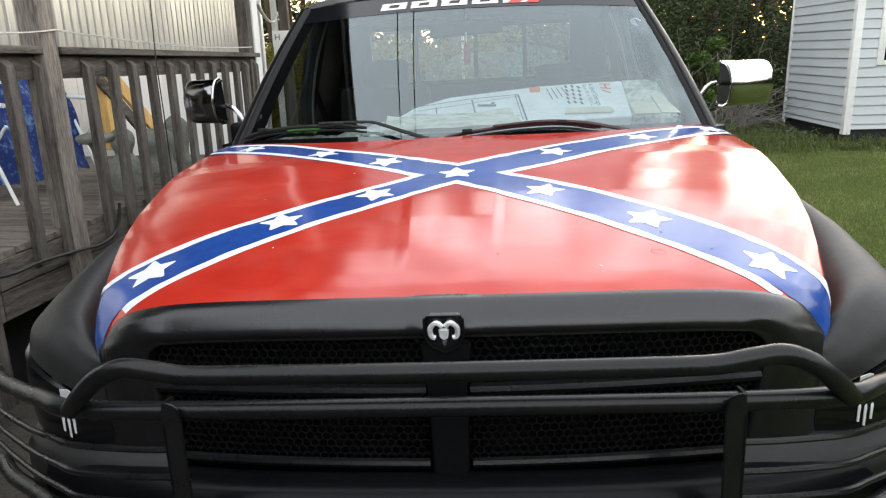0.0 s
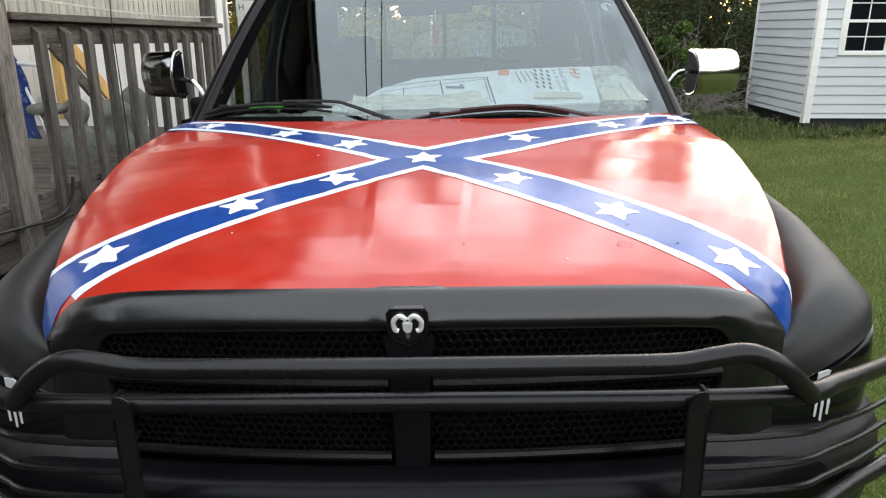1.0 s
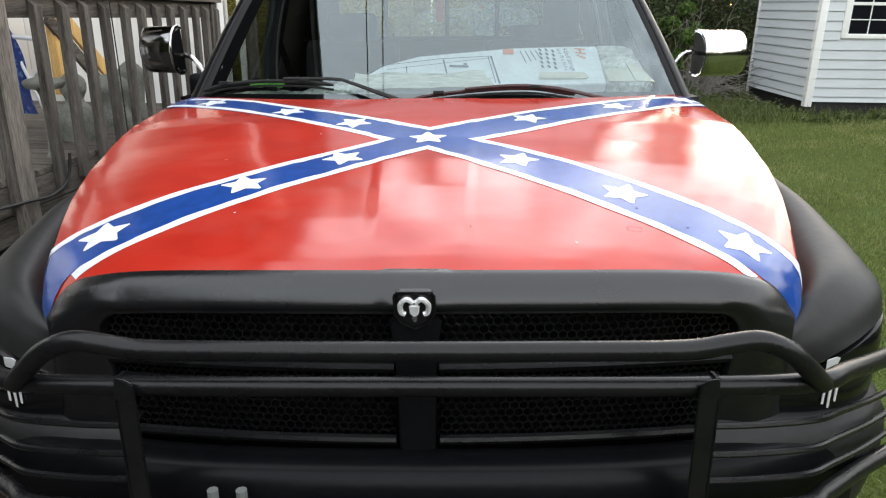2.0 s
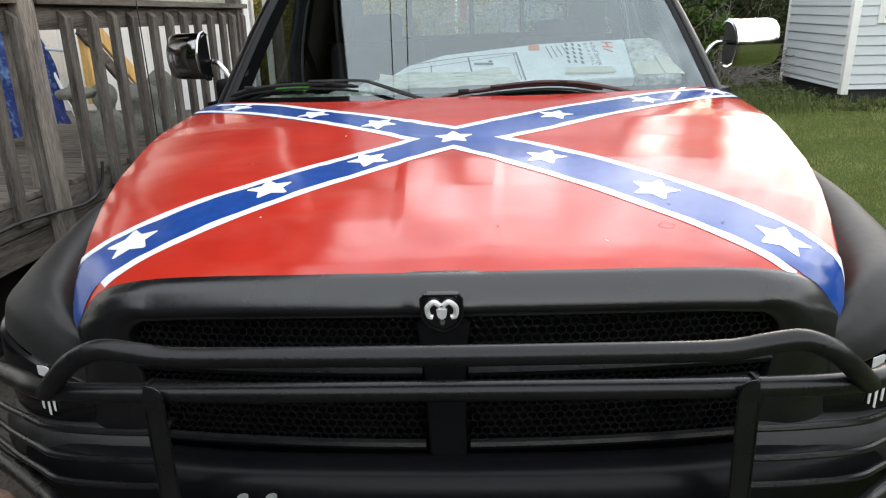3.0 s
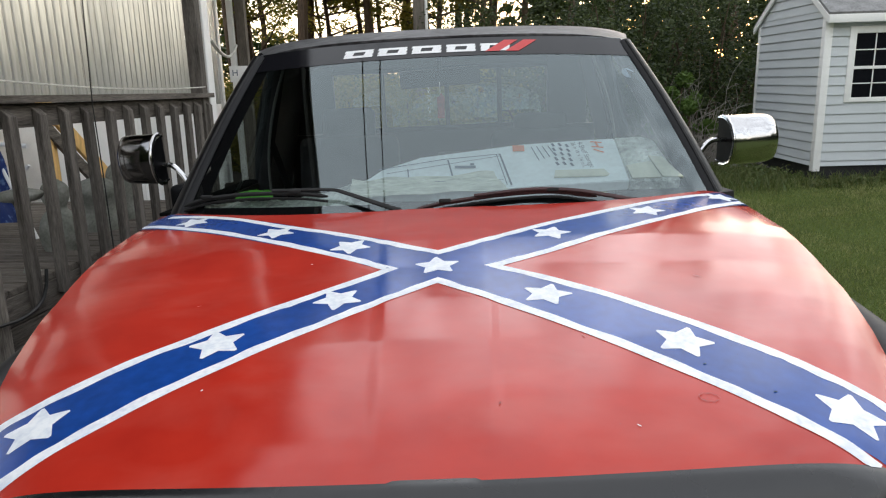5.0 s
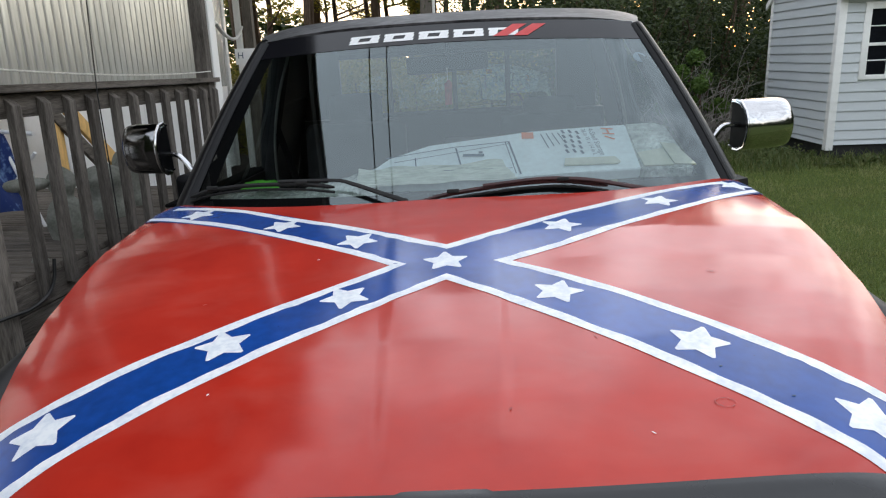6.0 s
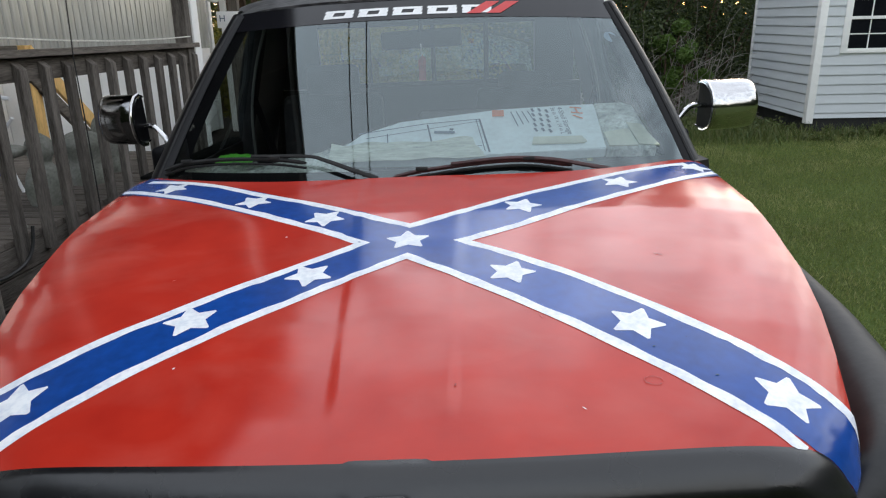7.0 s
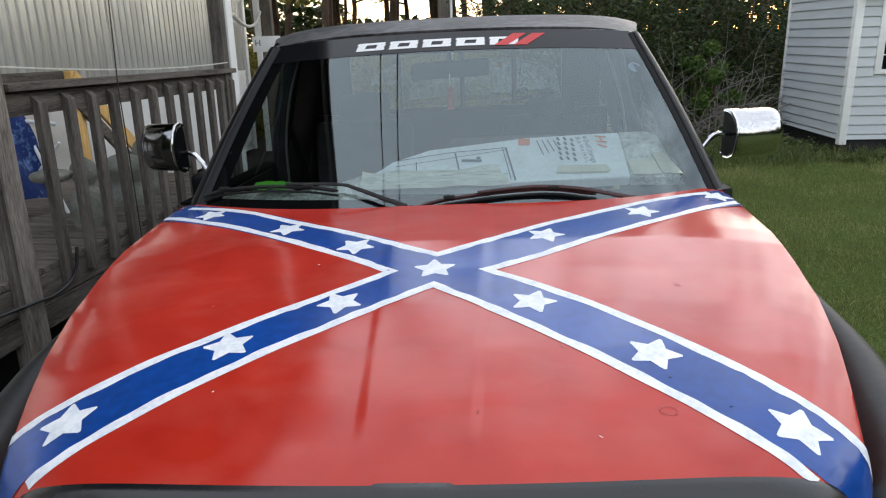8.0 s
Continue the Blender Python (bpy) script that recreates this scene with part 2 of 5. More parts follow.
SOIL = mat("lawn_soil", (0.055, 0.080, 0.018), 0.95, var=0.3, scale=1.3, fine=40, bump=0.8, tint=(0.050, 0.060, 0.016), dist=0.03, spec=0.1)
SN, SL = SOIL.node_tree.nodes, SOIL.node_tree.links      # bare dirt where the truck stands, turf beside it
turf = SN["Principled BSDF"].inputs["Base Color"].links[0].from_socket
scoord, ssep, sedge, swob, sadd = SN.new("ShaderNodeTexCoord"), SN.new("ShaderNodeSeparateXYZ"), SN.new("ShaderNodeMapRange"), SN.new("ShaderNodeTexNoise"), SN.new("ShaderNodeMath")
swob.inputs["Scale"].default_value, swob.inputs["Detail"].default_value = 2.5, 6
sadd.operation = "ADD"
sedge.inputs["From Min"].default_value, sedge.inputs["From Max"].default_value = 1.25, 1.55
sdirt, sblend = SN.new("ShaderNodeMix"), SN.new("ShaderNodeMix")
sdirt.data_type = sblend.data_type = "RGBA"
sdirt.inputs["A"].default_value, sdirt.inputs["B"].default_value = (0.075, 0.066, 0.056, 1), (0.030, 0.026, 0.023, 1)
SL.new(scoord.outputs["Object"], ssep.inputs[0])
SL.new(scoord.outputs["Object"], swob.inputs["Vector"])
SL.new(ssep.outputs["X"], sadd.inputs[0])
SL.new(swob.outputs[0], sadd.inputs[1])
SL.new(sadd.outputs[0], sedge.inputs[0])
SL.new(swob.outputs[0], sdirt.inputs["Factor"])
SL.new(sedge.outputs[0], sblend.inputs["Factor"])
SL.new(sdirt.outputs["Result"], sblend.inputs["A"])
SL.new(turf, sblend.inputs["B"])
SL.new(sblend.outputs["Result"], SN["Principled BSDF"].inputs["Base Color"])
GRASS = leafy("grass_blade", (0.105, 0.155, 0.030), (0.245, 0.270, 0.085))
DRYGRASS = leafy("dry_grass_blade", (0.20, 0.23, 0.075), (0.38, 0.36, 0.16))
WEED = leafy("weed_leaf", (0.06, 0.10, 0.022), (0.14, 0.15, 0.05))
LEAF = leafy("dark_leaf", (0.014, 0.028, 0.009), (0.070, 0.095, 0.026))
LEAFB = leafy("bright_leaf", (0.055, 0.115, 0.018), (0.12, 0.19, 0.040))
LEAFY = leafy("yellowing_leaf", (0.12, 0.14, 0.025), (0.30, 0.24, 0.045), 0.6)
BARK = mat("pine_bark", (0.10, 0.065, 0.042), 0.95, var=0.3, scale=5, fine=25, bump=0.9, stretch=(2, 2, 0.5), dist=0.03)
TWIG = mat("bare_twig", (0.27, 0.245, 0.225), 0.9, var=0.2, scale=8, bump=0.2)
STONE = mat("grey_cast_stone", (0.24, 0.24, 0.215), 0.9, var=0.25, scale=9, fine=60, bump=0.5, tint=(0.14, 0.15, 0.12))
RUBBLE = mat("reddish_stone", (0.30, 0.17, 0.12), 0.9, var=0.25, scale=9, fine=60, bump=0.5, tint=(0.13, 0.09, 0.07))
BOXBLUE = mat("pale_blue_carton", (0.70, 0.83, 0.86), 0.5, var=0.08, scale=8, fine=50, bump=0.05, coat=0.4)
WRAP = mat("cloudy_plastic_wrap", (0.66, 0.76, 0.71), 0.25, var=0.25, scale=12, fine=45, bump=1.0, coat=0.6, dist=0.04)
PAPER = mat("greenish_paper", (0.55, 0.62, 0.54), 0.6, var=0.15, scale=9, fine=30, bump=0.3, stretch=(1, 8, 1))
TAN = mat("tan_card", (0.50, 0.54, 0.44), 0.8, var=0.08, scale=10, bump=0.05)
INK = mat("dark_blue_ink", (0.05, 0.09, 0.14), 0.7, var=0.05, bump=0.0)
ORANGE = mat("orange_label", (0.62, 0.18, 0.06), 0.6, var=0.05, bump=0.0)
GREENP = mat("bright_green_plastic", (0.10, 0.50, 0.04), 0.5, var=0.1, bump=0.0)
CABLE = mat("black_cable", (0.012, 0.012, 0.012), 0.6, var=0.1, bump=0.0)
CORD = mat("white_cord", (0.65, 0.64, 0.6), 0.8, var=0.1, scale=30, bump=0.1)
CLOTH = mat("blue_dyed_cloth", (0.006, 0.02, 0.10), 0.9, var=0.5, scale=7, fine=34, bump=0.3, tint=(0.14, 0.24, 0.45), span=(0.50, 0.62))
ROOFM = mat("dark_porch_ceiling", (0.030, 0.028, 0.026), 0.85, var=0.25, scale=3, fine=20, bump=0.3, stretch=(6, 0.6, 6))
SHINGLE = mat("grey_roofing", (0.22, 0.22, 0.22), 0.8, var=0.2, scale=6, fine=40, bump=0.3)
GREYPOLE = mat("grey_pole_wood", (0.16, 0.14, 0.12), 0.9, var=0.25, scale=3, fine=25, bump=0.5, stretch=(4, 4, 0.5))


# ---- mesh helpers ----
def finish(name, bm, material, parent=None, label="", smooth=True, matrix=None, facing=None):
    me = bpy.data.meshes.new(name)
    bmesh.ops.recalc_face_normals(bm, faces=bm.faces)
    if facing and sum((f.normal.dot(Vector(facing)) for f in bm.faces)) < 0:
        bmesh.ops.reverse_faces(bm, faces=bm.faces)
    bm.to_mesh(me)
    bm.free()
    me.materials.append(material)
    if smooth:
        me.shade_smooth()
        me.set_sharp_from_angle(angle=radians(38))
    ob = new(name, me)
    if parent:
        ob.parent = parent
    if matrix:
        ob.matrix_basis = matrix
    if label:
        ob["label"] = label
    return ob


def part(name, bm, material, parent, label="", smooth=True, facing=None):
    return finish(name, bm, material, parent, label, smooth, facing=facing)


def box_bm(lo, hi, bevel=0.0, bm=None, m=None, segs=2):
    bm = bm or bmesh.new()
    c, s = [(a + b) / 2 for a, b in zip(lo, hi)], [b - a for a, b in zip(lo, hi)]
    t = Matrix.Translation(c) @ Matrix.Diagonal((*s, 1))
    r = bmesh.ops.create_cube(bm, size=1, matrix=(m @ t) if m else t)
    if bevel:
        es = list({e for v in r["verts"] for e in v.link_edges})
        bmesh.ops.bevel(bm, geom=es, offset=bevel, segments=segs, affect="EDGES", profile=0.6)
    return bm


def sheet_bm(rows, thick=0.0, bm=None):
    """Quads over rows of points, with a thickness downwards along the normals if asked."""
    bm = bm or bmesh.new()
    vs = [[bm.verts.new(p) for p in r] for r in rows]
    fs = []
    for a, b in zip(vs, vs[1:]):
        for i in range(len(a) - 1):
            fs.append(bm.faces.new((a[i], a[i + 1], b[i + 1], b[i])))
    if thick:
        # a second skin under the first, joined along the rim
        bm.normal_update()
        lo = [[bm.verts.new(v.co - v.normal * thick) for v in r] for r in vs]
        for a, b in zip(lo, lo[1:]):
            for i in range(len(a) - 1):
                bm.faces.new((a[i], b[i], b[i + 1], a[i + 1]))
        m, n = len(vs), len(vs[0])
        for i in range(n - 1):
            bm.faces.new((vs[0][i], lo[0][i], lo[0][i + 1], vs[0][i + 1]))
            bm.faces.new((vs[m - 1][i], vs[m - 1][i + 1], lo[m - 1][i + 1], lo[m - 1][i]))
        for j in range(m - 1):
            bm.faces.new((vs[j][0], vs[j + 1][0], lo[j + 1][0], lo[j][0]))
            bm.faces.new((vs[j][n - 1], lo[j][n - 1], lo[j + 1][n - 1], vs[j + 1][n - 1]))
    return bm


def smooth_line(pts, n=8):
    """A rounded line through the points."""
    p = [Vector(q) for q in pts]
    p = [2 * p[0] - p[1]] + p + [2 * p[-1] - p[-2]]
    out = []
    for i in range(1, len(p) - 2):
        for k in range(n):
            t = k / n
            a, b, c, d = p[i - 1], p[i], p[i + 1], p[i + 2]
            out.append(0.5 * ((2 * b) + (c - a) * t + (2 * a - 5 * b + 4 * c - d) * t * t + (3 * b - a - 3 * c + d) * t ** 3))
    return out + [p[-2]]


def tube_bm(pts, r, sides=10, bm=None, flat=1.0):
    """A round bar along the points; r is one radius or one for each point."""
    bm = bm or bmesh.new()
    pts = [Vector(p) for p in pts]
    rs = r if isinstance(r, (list, tuple)) else [r] * len(pts)
    rings, up = [], None
    for i, p in enumerate(pts):
        d = (pts[min(i + 1, len(pts) - 1)] - pts[max(i - 1, 0)]).normalized()
        if up is None:
            up = d.orthogonal().normalized()
        up = (up - d * up.dot(d)).normalized()
        side = d.cross(up)
        rings.append([bm.verts.new(p + (up * math.cos(a) + side * flat * math.sin(a)) * rs[i]) for a in (2 * math.pi * k / sides for k in range(sides))])
    for a, b in zip(rings, rings[1:]):
        for k in range(sides):
            bm.faces.new((a[k], a[(k + 1) % sides], b[(k + 1) % sides], b[k]))
    bm.faces.new(rings[0])
    bm.faces.new(rings[-1][::-1])
    return bm


def prism_bm(outline, lo, hi, axis=1, bm=None, bevel=0.0):
    """A flat outline of (u, v) drawn out along one axis."""
    bm = bm or bmesh.new()

    def at(u, v, w):
        return (w, u, v) if axis == 0 else (u, w, v) if axis == 1 else (u, v, w)
    a, b = [bm.verts.new(at(u, v, lo)) for u, v in outline], [bm.verts.new(at(u, v, hi)) for u, v in outline]
    bm.faces.new(a), bm.faces.new(b[::-1])
    n = len(a)
    for i in range(n):
        bm.faces.new((a[i], b[i], b[(i + 1) % n], a[(i + 1) % n]))
    if bevel:
        bmesh.ops.bevel(bm, geom=list(bm.edges), offset=bevel, segments=2, affect="EDGES")
    return bm


def thing(name, label, category, m=None, group="", kind=""):
    ob = new(name)
    ob.empty_display_size = 0.1
    if m:
        ob.matrix_basis = m
    return tagged(ob, label, category, group, kind)


def lerp(x, xs, ys):
    return float(np.interp(x, xs, ys))


def ease(a, b, x):
    t = min(1, max(0, (x - a) / (b - a)))
    return t * t * (3 - 2 * t)


# ---- ground ----
def ground_z(x, y):
    near = 0.0175 * max(-12, min(12, x)) + 0.07 * ease(3, 10, 0.3 * x + y) * ease(-3, 2, x + 1)
    return near + 0.02 * noise.noise((x * 0.7, y * 0.7, 0))


rows = []
xs = [-400, -120, -40, -20, -12] + [-8 + 0.5 * i for i in range(49)] + [20, 30, 60, 140, 400]
for yy in [-300, -90, -30, -12] + [-6 + 0.5 * i for i in range(61)] + [30, 40, 60, 120, 300, 900]:
    rows.append([(xx, yy, ground_z(xx, yy)) for xx in xs])
tagged(finish("ground", sheet_bm(rows), SOIL), "green lawn beside bare dark dirt round the truck", "ground", kind="structure")


def grass(name, spots, material, h, w, label, category):
    v, f = [], []
    for x, y in spots:
        a, hh = random.random() * 6.28, h * random.uniform(0.5, 1.3)
        dx, dy, lx, ly = math.cos(a) * w, math.sin(a) * w, random.gauss(0, 0.4) * hh, random.gauss(0, 0.4) * hh
        z, n = ground_z(x, y) - 0.004, len(v)
        v += [(x - dx, y - dy, z), (x + dx, y + dy, z), (x + dx * 0.7 + lx * 0.5, y + dy * 0.7 + ly * 0.5, z + hh * 0.65), (x - dx * 0.7 + lx * 0.5, y - dy * 0.7 + ly * 0.5, z + hh * 0.65), (x + lx, y + ly, z + hh)]
        f += [(n, n + 1, n + 2, n + 3), (n + 3, n + 2, n + 4)]
    me = bpy.data.meshes.new(name)
    me.from_pydata(v, [], f)
    me.materials.append(material)
    return tagged(new(name, me), label, category, kind="stuff")


from mathutils import bvhtree

# ---- the truck: built in its own axes, x across, y towards its tail ----
TURN = 0.8      # the truck stands a little turned; the paint was laid on out of square with it by as much
TRUCK = LEVEL @ pose(0, 2.2, 1.2, -1.63, 0, TURN) @ pose(0, -2.2, -1.2)
truck = thing("pickup_truck", "black pickup truck, its red hood painted with a blue starred cross", "truck", TRUCK)


def hood_z(y):
    return lerp(y, [1.36, 1.40, 1.45, 1.5, 1.62, 1.8, 2.0, 2.2, 2.4, 2.75, 3.0], [1.035, 1.06, 1.076, 1.088, 1.112, 1.145, 1.175, 1.2, 1.230, 1.264, 1.285])


def hood_w(y):
    return lerp(y, [1.4, 1.45, 1.475, 1.5, 1.55, 1.6, 1.75, 1.9, 2.1, 2.3, 2.5, 2.7, 3.0], [0.712, 0.752, 0.778, 0.797, 0.818, 0.835, 0.885, 0.93, 0.975, 1.0, 1.015, 1.02, 1.02])


def hood_front(x):
    return 1.403 + 0.052 * (min(abs(x), 0.725) / 0.66) ** 2


def hood_rear(x):
    return 2.756 + 0.19 * (abs(x) / 0.92) ** 3.5


def bead(x, y):
    xb = 0.105 + 0.055 * (y - 1.5) / 1.1
    return 0.0020 * ease(1.42, 1.6, y) * (1 - ease(xb - 0.016, xb + 0.016, abs(x)))


def hood_crown(y):
    return lerp(y, [1.5, 2.5], [1.0, 0.45])


def corner_roll(s, y):
    """The front corners roll down further than the sides."""
    return 0.036 * (1 - ease(1.46, 1.60, y)) * max(0, (s - 0.90) / 0.10) ** 2


def hood_top(x, y):
    """The height of the hood's top over (x, y)."""
    w = hood_w(y)
    s = min(1.0, abs(x) / w)
    return hood_z(y) - hood_crown(y) * (0.04 * s * s + 0.05 * s ** 9) - corner_roll(s, y) + bead(x, y)


def hood_drop(y):
    return lerp(y, [1.46, 1.6, 1.7, 1.9, 2.6], [0.035, 0.078, 0.09, 0.10, 0.12])


def hood_point(s, v):
    """Across s from -1 to 1, past 0.84 rolling down over the side; along v from nose to cowl."""
    a, sign = abs(s), 1 if s >= 0 else -1
    y = 0
    x = 0.8 * s
    for _ in range(3):
        y = hood_front(x) + v * (hood_rear(min(abs(x), 0.95)) - hood_front(x))
        w = hood_w(y)
        x = sign * (w * a / 0.84 if a < 0.84 else w)
    if a < 0.84:
        return Vector((x, y, hood_top(x, y)))
    k = (a - 0.84) / 0.16
    edge = hood_z(y) - 0.09 * hood_crown(y) - corner_roll(1.0, y)
    return Vector((sign * (w + 0.010 * math.sin(min(1, k * 2) * 1.57)), y, edge - hood_drop(y) * k))


NS, NV = 112, 110
cols = sorted(set([-1 + 2 * i / NS for i in range(NS + 1)] + [sg * (0.84 - 0.004 * k * k) for sg in (1, -1) for k in range(1, 7)] + [sg * (0.075 + 0.0032 * k) for sg in (1, -1) for k in range(34)]))
hood_bm = sheet_bm([[hood_point(s, v / NV) for s in cols] for v in range(NV + 1)])
hood_bm.normal_update()
bmesh.ops.triangulate(hood_bm, faces=hood_bm.faces)
HOOD_SKIN = bvhtree.BVHTree.FromBMesh(hood_bm)
hood_bm.free()
hood = part("hood", sheet_bm([[hood_point(s, v / NV) for s in cols] for v in range(NV + 1)], 0.012), RED, truck, "faded red painted hood with two raised beads")


def over_hood(x, y, lift=0.0012):
    """A point on the hood; past the side edge it goes down the side, and it stops at the hood's rim."""
    a, dy = radians(-TURN), y - 2.2
    x, y = x * math.cos(a) - dy * math.sin(a), 2.2 + x * math.sin(a) + dy * math.cos(a)
    y = max(y, hood_front(x) + 0.0005)
    w = hood_w(y)
    if abs(x) <= w:
        p = Vector((x, y, hood_top(x, y)))
        n = Vector((hood_top(x - 0.004, y) - hood_top(x + 0.004, y) if abs(x) < w - 0.005 else 0.004 * (1 if x > 0 else -1), hood_top(x, y - 0.004) - hood_top(x, y + 0.004), 0.008)).normalized()
        lift += 0.0022 * ease(0.86, 1.0, abs(x) / w)
        hit = HOOD_SKIN.ray_cast(Vector((x, y, 2.0)), Vector((0, 0, -1)))[0]
        return (Vector(hit) if hit and abs(hit.z - p.z) < 0.01 else p) + n * lift
    sg = 1 if x > 0 else -1
    k = min((abs(x) - w) / hood_drop(y), 0.97)
    return Vector((sg * (w + 0.010 * math.sin(min(1, k * 2) * 1.57) + lift + 0.0022), y, hood_z(y) - 0.09 * hood_crown(y) - corner_roll(1.0, y) - k * hood_drop(y)))


def ribbon(name, line, a, b, material, label, cuts=6, lift=0.0012):
    """Paint laid on the hood along a line, between two offsets to its side."""
    pts = [Vector(p) for p in line]
    rows = []
    for i, p in enumerate(pts):
        d = (pts[min(i + 1, len(pts) - 1)] - pts[max(i - 1, 0)]).normalized()
        n = Vector((-d.y, d.x))
        rows.append([over_hood(*(p + n * (a(i / (len(pts) - 1)) + (b(i / (len(pts) - 1)) - a(i / (len(pts) - 1))) * k / cuts)), lift) for k in range(cuts + 1)])
    return part(name, sheet_bm(rows), material, hood, label)


# The four arms of the cross, each a line from the middle star outwards, and the outer lines of its white edging
ARMS = [[(0, 2.2), (-0.133, 2.079), (-0.416, 1.838), (-0.59, 1.686), (-0.70, 1.592), (-0.85, 1.50), (-0.98, 1.45)],
        [(0, 2.2), (0.15, 2.074), (0.363, 1.894), (0.548, 1.722), (0.68, 1.60), (0.85, 1.49), (0.98, 1.44)],
        [(0, 2.2), (-0.138, 2.295), (-0.23, 2.37), (-0.419, 2.49), (-0.639, 2.64), (-0.885, 2.787), (-1.03, 2.88)],
        [(0, 2.2), (0.18, 2.315), (0.31, 2.41), (0.51, 2.548), (0.716, 2.685), (0.95, 2.84), (1.03, 2.89)]]
EDGES = [[(-1.04, 2.80), (-0.885, 2.702), (-0.639, 2.548), (-0.419, 2.392), (-0.23, 2.262), (-0.14, 2.19), (-0.30, 2.048), (-0.401, 1.966), (-0.56, 1.833), (-0.737, 1.69), (-0.83, 1.63), (-0.90, 1.565), (-0.95, 1.50)],
         [(1.05, 2.835), (0.90, 2.715), (0.716, 2.575), (0.51, 2.428), (0.31, 2.283), (0.165, 2.19), (0.339, 2.055), (0.613, 1.799), (0.70, 1.72), (0.787, 1.643), (0.84, 1.59), (0.90, 1.53), (0.95, 1.47)],
         [(-0.96, 2.905), (-0.713, 2.785), (-0.473, 2.622), (-0.266, 2.493), (-0.12, 2.385), (0.0, 2.308), (0.135, 2.40), (0.319, 2.541), (0.625, 2.739), (0.80, 2.845), (0.93, 2.92)],
         [(-0.695, 1.456), (-0.59, 1.558), (-0.416, 1.721), (-0.25, 1.865), (-0.133, 1.965), (0.003, 2.08), (0.15, 1.953), (0.363, 1.758), (0.548, 1.584), (0.685, 1.457)]]
EDGE = 0.027


def even_line(pts, corner=None, step=0.012):
    """The same line with points at even steps, rounded but for its one corner."""
    runs = [pts] if corner is None else [pts[:corner + 1], pts[corner:]]
    out = []
    for r in runs:
        fine = smooth_line([(x, y, 0) for x, y in r], 30)
        out += [Vector((p.x, p.y)) for p in fine[(1 if out else 0)::2]]
        if (out[-1] - Vector(r[-1])).length > 1e-4:
            out.append(Vector(r[-1]))
    return out


for k, arm in enumerate(ARMS):
    ribbon("painted_band", even_line(arm), lambda t: -0.083, lambda t: 0.083, BLUE, "deep blue painted band", 30, 0.0006 + 0.0001 * k)


def edging(pts, corner, inward, lift):
    """A hand-painted white line that bends at its corner; inward is +1 or -1, to the side of the band."""
    line, rows = even_line(pts, corner), []
    turn = Vector(pts[corner])
    for i, p in enumerate(line):
        d0 = (p - line[max(i - 1, 0)]).normalized() if i else (line[1] - p).normalized()
        d1 = (line[min(i + 1, len(line) - 1)] - p).normalized() if i < len(line) - 1 else d0
        n0, n1 = Vector((-d0.y, d0.x)), Vector((-d1.y, d1.x))
        n = (n0 + n1).normalized()
        w = EDGE / max(0.35, n.dot(n0)) * inward
        w *= 1 + 0.07 * math.sin(i * 0.36 + lift * 9e4) + 0.05 * math.sin(i * 0.92)
        rows.append([over_hood(*(p + n * (w * f + inward * 0.002 * noise.noise((i * 0.14, lift * 1e4, 0)))), lift) for f in (0, 0.35, 0.7, 1)])
    return part("white_edge", sheet_bm(rows), WHITE, hood, "hand-painted white edging")


for pts, corner, inward, lift in ((EDGES[0], 5, 1, 0.0011), (EDGES[1], 5, -1, 0.0012), (EDGES[2], 5, -1, 0.0013), (EDGES[3], 5, 1, 0.0014)):
    edging(pts, corner, inward, lift)


def star(x, y, size, turn):
    """A five-pointed star with rounded tips, painted on the hood."""
    bm = bmesh.new()
    ring, rings = [], 6
    for i in range(60):
        ang = turn + math.pi / 2 + 2 * math.pi * i / 60
        u = (i % 12) / 12
        u = min(u, 1 - u) * 2
        a0 = math.pi / 5
        tip, dent = Vector((0.97, 0)), Vector((0.49 * math.cos(a0), 0.49 * math.sin(a0)))
        r = size * min(tip.lerp(dent, u).length, 0.88 - 0.25 * u * u)
        off = math.atan2(tip.lerp(dent, u).y, tip.lerp(dent, u).x)
        step = i // 12 if (i % 12) <= 6 else i // 12 + 1
        ang = turn + math.pi / 2 + step * 2 * a0 + (off if (i % 12) <= 6 else -off)
        ring.append((math.cos(ang) * r, math.sin(ang) * r))
    mid = bm.verts.new(over_hood(x, y, 0.0014))
    last = None
    for k in range(1, rings + 1):
        now = [bm.verts.new(over_hood(x + dx * k / rings, y + dy * k / rings, 0.0014)) for dx, dy in ring]
        for i in range(60):
            j = (i + 1) % 60
            if last:
                bm.faces.new((last[i], now[i], now[j], last[j]))
            else:
                bm.faces.new((mid, now[i], now[j]))
        last = now
    part("painted_star", bm, WHITE, hood, "white painted five-pointed star")


STARS = [(0, 2.2, 3), (-0.705, 1.607, 16), (-0.445, 1.828, 21), (-0.224, 2.014, 35), (0.252, 2.003, 52), (0.491, 1.781, 47), (0.711, 1.581, 46),
         (-0.246, 2.373, 41), (-0.497, 2.55, 38), (-0.83, 2.76, 30), (0.317, 2.431, 52), (0.645, 2.65, 52), (0.95, 2.865, 52)]
for x, y, turn in STARS:
    star(x, y, 0.066, radians(turn + random.uniform(-2, 2)))

# scuffs and chips in the paint
def chip(x, y, length, width, turn, material, label):
    d = Vector((math.cos(turn), math.sin(turn)))
    n = Vector((-d.y, d.x))
    ts = [-0.5, -0.3, -0.1, 0.1, 0.3, 0.5]
    bm = sheet_bm([[over_hood(*(Vector((x, y)) + d * length * t + n * width * e * (0.3 + math.cos(t * 2.6))), 0.0019) for e in (-0.5, 0.5)] for t in ts])
    part("paint_chip", bm, material, hood, label)


